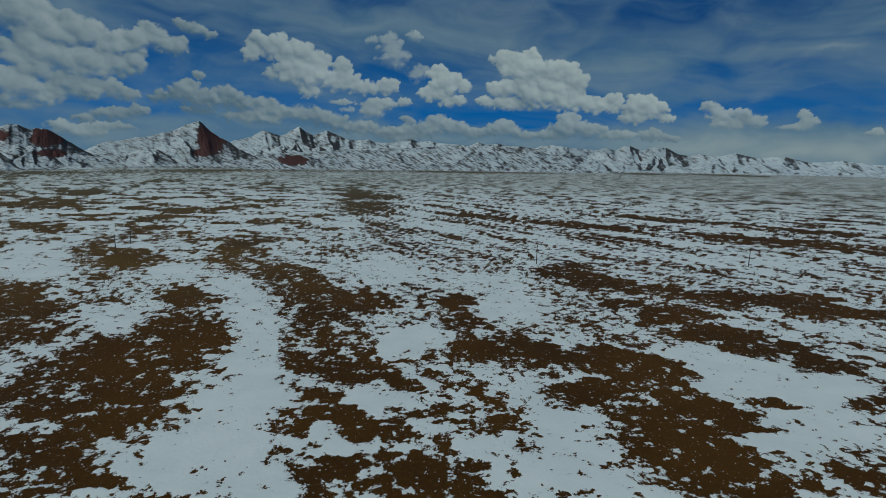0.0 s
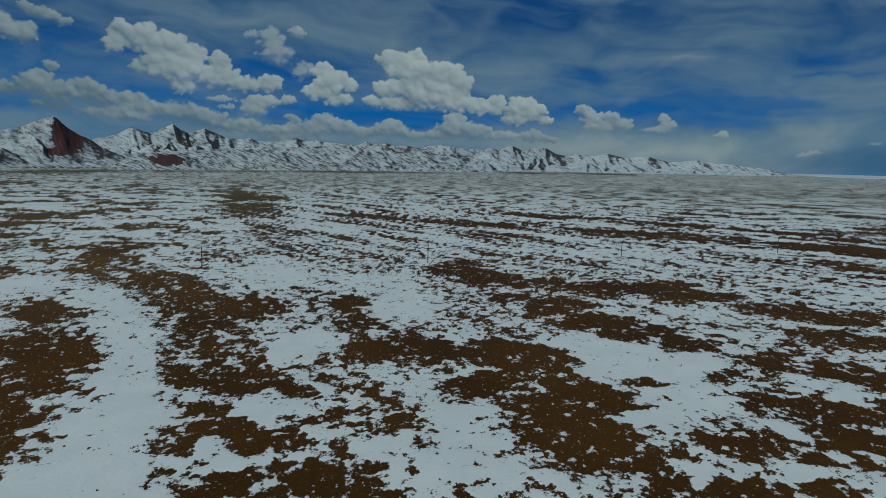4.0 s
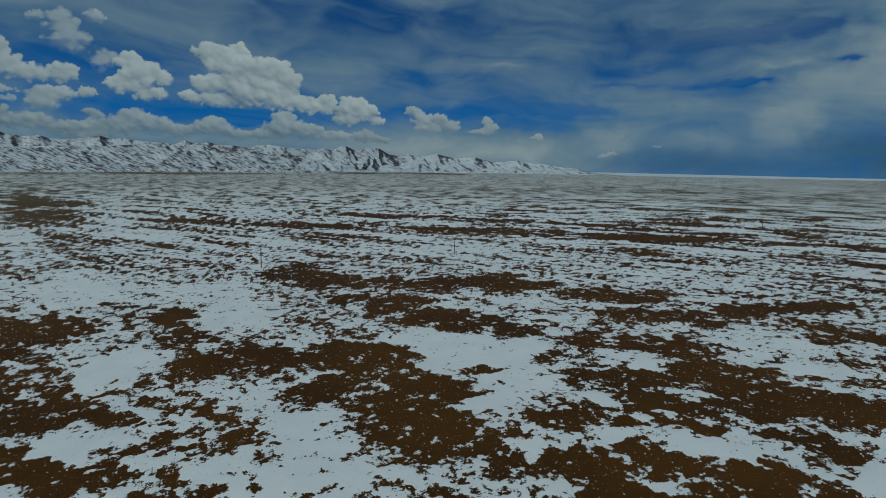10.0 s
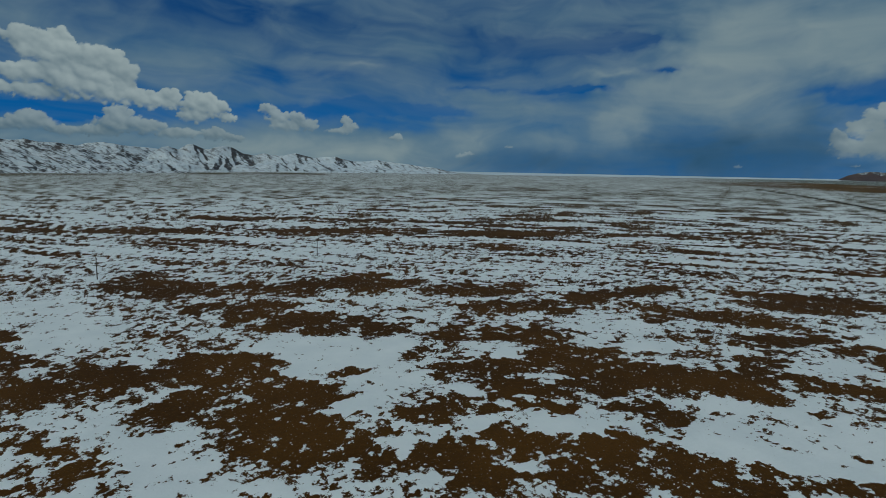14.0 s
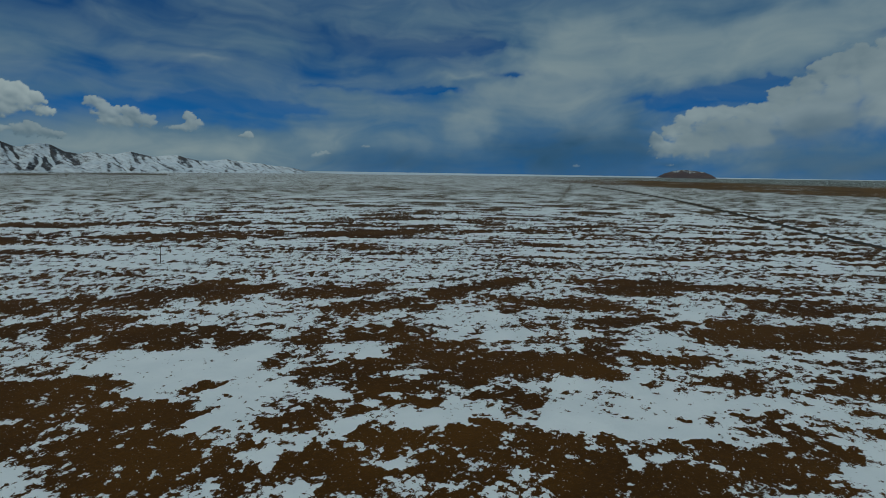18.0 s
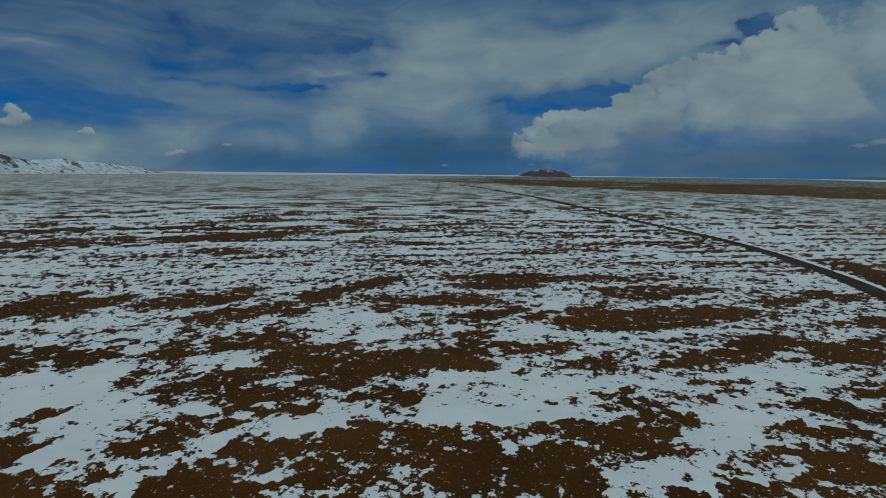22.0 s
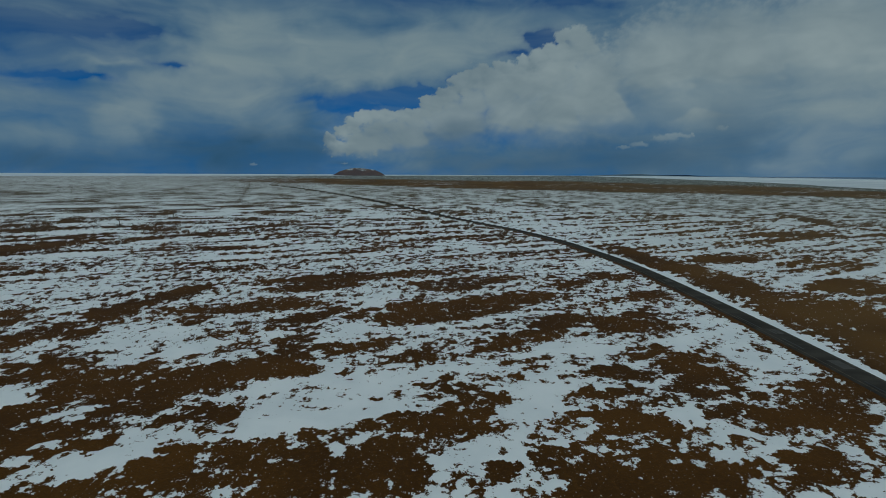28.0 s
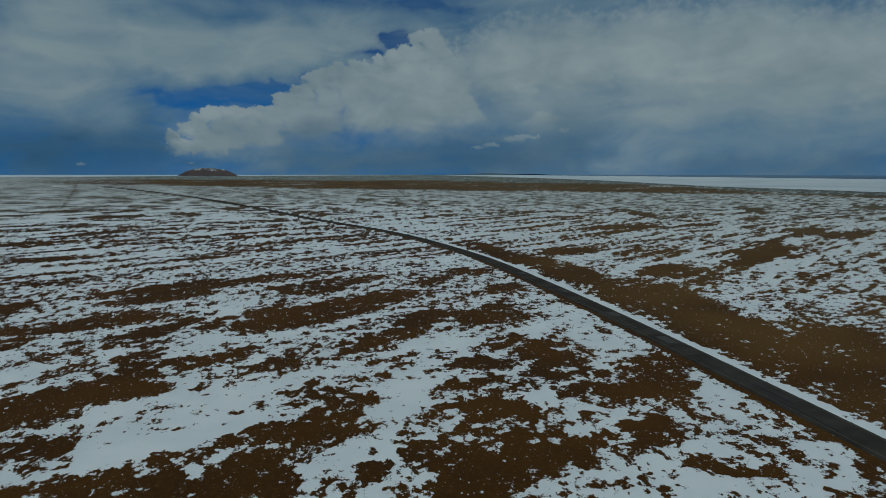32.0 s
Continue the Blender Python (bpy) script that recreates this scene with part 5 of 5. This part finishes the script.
# ---- mountains ----
def build_range(name, label, rows, foot, crest, seed, spur=2.2, cut=0.5, bare=0.0, red=(), jag=1.0, comb=0.4, tint=1.0, slant=-0.5, shade=0.5, steep=0.6, hills=0.8):
    """A range below its skyline: spurs and gullies that run down from the crest to the foot, barer where they face
    east, with those flanks' shade put into the colour too.
    """
    lo, hi = rows[0][0], rows[-1][0]
    az = np.arange(lo, hi, 0.045)
    depth = np.concatenate([np.linspace(0, 1, 120), np.linspace(1.05, 1.6, 8)])
    A, D = np.meshgrid(az, depth)
    f, c = np.interp(A, *zip(*foot)), np.interp(A, *zip(*crest))
    Rr = f + (c - f) * D
    a, down = np.radians(A), np.clip(1 - D, 0, 1)
    bend = fbm(A / 1.6, D * 1.6, 4, seed)
    sky_line = np.interp(az, *zip(*rows)) + jag * 0.05 * fbm(az * 2.6, az * 0 + seed, 4, seed + 5) * ramp(az, lo, lo + 1) * ramp(az, hi, hi - 1)
    kernel = np.hanning(41) / np.hanning(41).sum()
    smooth_line = np.convolve(np.pad(sky_line, 20, mode="edge"), kernel, "valid")
    shift = slant * down * spur * 0.6 + 0.5 * bend * down
    tip = np.interp(A + shift, az, sky_line) * (1 - 0.7 * ramp(down, 0.15, 0.9)) + np.interp(A + shift, az, smooth_line) * 0.7 * ramp(down, 0.15, 0.9)
    tall = np.maximum(np.tan(np.radians(tip)) * c + EYE, 0)
    face = np.where(D <= 1, 0.3 * D + 0.7 * D**3, np.clip(1 - (D - 1) * 1.4, 0, 1))
    q = (A + slant * down * spur + 0.7 * bend * down) / spur
    ridge = ridged(q, D * 0.9, 5, seed + 7)
    flank = np.sin(np.clip(D, 0, 1) * math.pi) ** 0.8 + 0.12 * ramp(D, 0.5, 1.0) * (D < 0.98)
    Z = tall * face * (1 - 0.5 * cut * flank * np.clip(1 - ridge, 0, 1.3))
    rng = np.random.RandomState(seed)
    for _ in range(int(hills * (hi - lo))):
        ha, hd, top, wide = rng.uniform(lo + 0.5, hi - 0.5), rng.uniform(0.35, 0.92), rng.uniform(0.35, 0.8), rng.uniform(1.6, 3.4)
        long, turn = rng.uniform(0.35, 0.6), rng.uniform(0, 6)
        reach = np.abs(az - ha) < 1.4 * wide
        x, y = (A[:, reach] - ha) / wide + 0.5 * (D[:, reach] - hd), (D[:, reach] - hd) / long
        way = np.arctan2(y, x)
        spurs = 0.22 * np.cos(3 * way + turn + 2.0 * bend[:, reach]) + 0.12 * np.cos(7 * way + 2 * turn + 3 * bend[:, reach])
        cone = np.clip(1 - np.hypot(x, y) * (1 + spurs), 0, 1)
        peak = np.interp(ha, az, smooth_line)
        peak = max(math.tan(radians(peak)) * np.interp(ha, *zip(*crest)) + EYE, 0) * top * (0.35 + 0.65 * hd)
        Z[:, reach] = np.maximum(Z[:, reach], np.minimum(peak * (cone + 0.12 * cone * bend[:, reach]) * ramp(D[:, reach], 0.0, 0.3), np.where(D[:, reach] < 1, 1e9, Z[:, reach])))
    Z = Z - 0.6 - 1.5 * (D <= 0)
    calm = blur(Z, 5)
    side = np.gradient(calm, axis=1) / (Rr * radians(0.045))
    fall = np.gradient(Z, axis=0) / np.gradient(Rr, axis=0)
    height = np.degrees(np.arctan2(Z - EYE, Rr))
    ribs = ridged((0.5 * A + height) / 0.27 + 0.8 * bend, (A - height) / 2.2, 3, seed + 23)
    lee, sheer = ramp(-side, 0.0, steep), ramp(np.hypot(side, fall), 0.5, 1.0)
    snow = 0.8 - bare - shade * lee - 0.12 * sheer - comb * ramp(ribs, 0.35, 0.95) - 0.3 * ramp(D, 0.14, 0.0) + 0.3 * fbm(A / 0.5, height / 0.3, 5, seed + 11, 0.62)
    sway, sway2 = 0.6 * fbm(A / 0.9, height / 0.6, 5, seed + 15, 0.6), 0.3 * fbm(A / 0.9 + 50, height / 0.6, 5, seed + 17, 0.6)
    snow = snow - 0.28 * np.minimum(soft_sum(A + sway, height + sway2, ROCK_AND_SHADE + DARK_ROCK_EAST), 1.2)
    rust = np.zeros(A.shape)
    for ra, re, w, h in red:
        k = 1.15 - np.sqrt(((A + 0.6 * sway - ra) / w) ** 2 + ((height + 0.6 * sway2 - re) / h) ** 2)
        rust = np.maximum(rust, ramp(k + 0.3 * fbm(A / 0.5, height / 0.3, 4, seed + 19), 0.0, 0.3))
    snow = np.clip(snow - rust * 0.75, -0.2, 1.2)
    ob = sheet(name, Rr * np.sin(a), Rr * np.cos(a), Z, False, (("snow", snow), ("red", rust * tint)), ROCK)
    return tagged(ob, label, "mountain", kind="structure")


def line(add, top=4800):
    return [(a, min(d + add, top)) for a, d in FOOT]


def flat(d):
    return [(-180, d), (180, d)]


def build_mountains():
    build_range("hill_west", "snowy hill with dark red scree on its flank", HILL_WEST, line(0), line(450), 301, 2.0, 0.5, 0.1, RED_FACE[:3], slant=0.3)
    build_range("mountain_red", "pointed snowy mountain with a bare dark red face", RED_PEAK, line(100), line(800), 321, 2.6, 0.55, 0.08, RED_FACE[3:5], slant=-0.3)
    build_range("foothills", "low gullied foothills under thin snow", FOOTHILLS, line(20), line(900), 341, 1.6, 0.4, 0.06, jag=0.3, comb=0.6, slant=-1.2, shade=0.4, hills=0.4)
    build_range("foothills_front", "low snowy mounds with bare reddish banks at the mountain foot", FOOTHILL_FRONT, line(-80), line(330), 347, 1.3, 0.4, 0.12, RED_FACE[5:], 0.5, 0.6, slant=-0.8, shade=0.35, hills=0.4)
    build_range("mountain_range_far", "far snow range with dark rocky crests", SNOW_RANGE, line(700), line(1700), 361, 2.4, 0.7, 0.05, jag=0.6, comb=0.4, shade=0.5, steep=0.5)
    build_range("mountain_range_east", "row of smooth snowy hills with dark bare crests", EAST_RANGE, line(100), line(900), 381, 2.2, 0.8, 0.02, jag=0.4, comb=0.3, slant=-1.2, shade=0.55, steep=0.35)
    build_range("island_hill", "low red-brown hill with a snowy cap beyond the plain", [(76.0, -0.25), (76.8, 0.2), (77.5, 0.42), (78.3, 0.55), (79.2, 0.5), (80.2, 0.36), (80.8, 0.12), (81.4, -0.25)], flat(4300), flat(4520), 401, 1.2, 0.3, 0.25, [(78.8, -0.1, 3.4, 0.42)], 0.3, 0.3, 0.35, hills=0)
    shore = build_range("far_shore_hills", "low far-shore hills tinted with haze blue", [(100, -0.2), (103, 0.0), (106, 0.1), (108, -0.02), (110, 0.02), (114, -0.2)], flat(4880), flat(4930), 421, 2.0, 0.2, 0.5, (), 0.5, hills=0)
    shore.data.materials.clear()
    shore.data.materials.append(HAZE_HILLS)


# ---- telephone poles ----
def tube(bm, a, b, ra, rb, sides=8):
    a, b = Vector(a), Vector(b)
    m = Matrix.Translation((a + b) / 2) @ (b - a).to_track_quat("Z", "Y").to_matrix().to_4x4()
    bmesh.ops.create_cone(bm, cap_ends=True, segments=sides, radius1=ra, radius2=rb, depth=(b - a).length, matrix=m)


def telephone_pole():
    ob = new("telephone_pole")
    bm = bmesh.new()
    tube(bm, (0, 0, -0.3), (0, 0, 5.6), 0.13, 0.09, 10)
    part("pole", bm, POLE_WOOD, ob)
    bm = bmesh.new()
    bmesh.ops.create_cube(bm, size=1, matrix=Matrix.Translation((0, -0.12, 5.05)) @ Matrix.Diagonal((1.1, 0.08, 0.1, 1)))
    part("crossarm", bm, IRON, ob)
    for x in (-0.48, -0.2, 0.2, 0.48):
        bm = bmesh.new()
        tube(bm, (x, -0.12, 5.1), (x, -0.12, 5.18), 0.015, 0.015, 6)
        tube(bm, (x, -0.12, 5.17), (x, -0.12, 5.3), 0.05, 0.03, 8)
        part("insulator", bm, GLAZE, ob)
    return tagged(ob, "thin weathered telephone pole with a short crossarm in snow", "telephone pole", "line of telephone poles")


POLES = [(-96.4, 176.2, 3), (-90.3, 157.2, -4), (-31.9, 152.0, 1), (27.5, 156.8, 0), (89.5, 160.9, 2), (154.0, 169.7, -1), (213.6, 171.7, 1), (276.3, 177.3, -2), (338.2, 182.6, 2)]


def build_poles():
    first = telephone_pole()
    for i, (x, y, turn) in enumerate(POLES):
        m = pose(x, y, 0.03, 0.6 * turn, 0, 90 + 8 * turn)
        if i:
            copy_thing(first, m)
        else:
            first.matrix_basis = m


build_sky()
build_ground()
build_lake()
build_mountains()
build_road()
build_scatter()
build_poles()
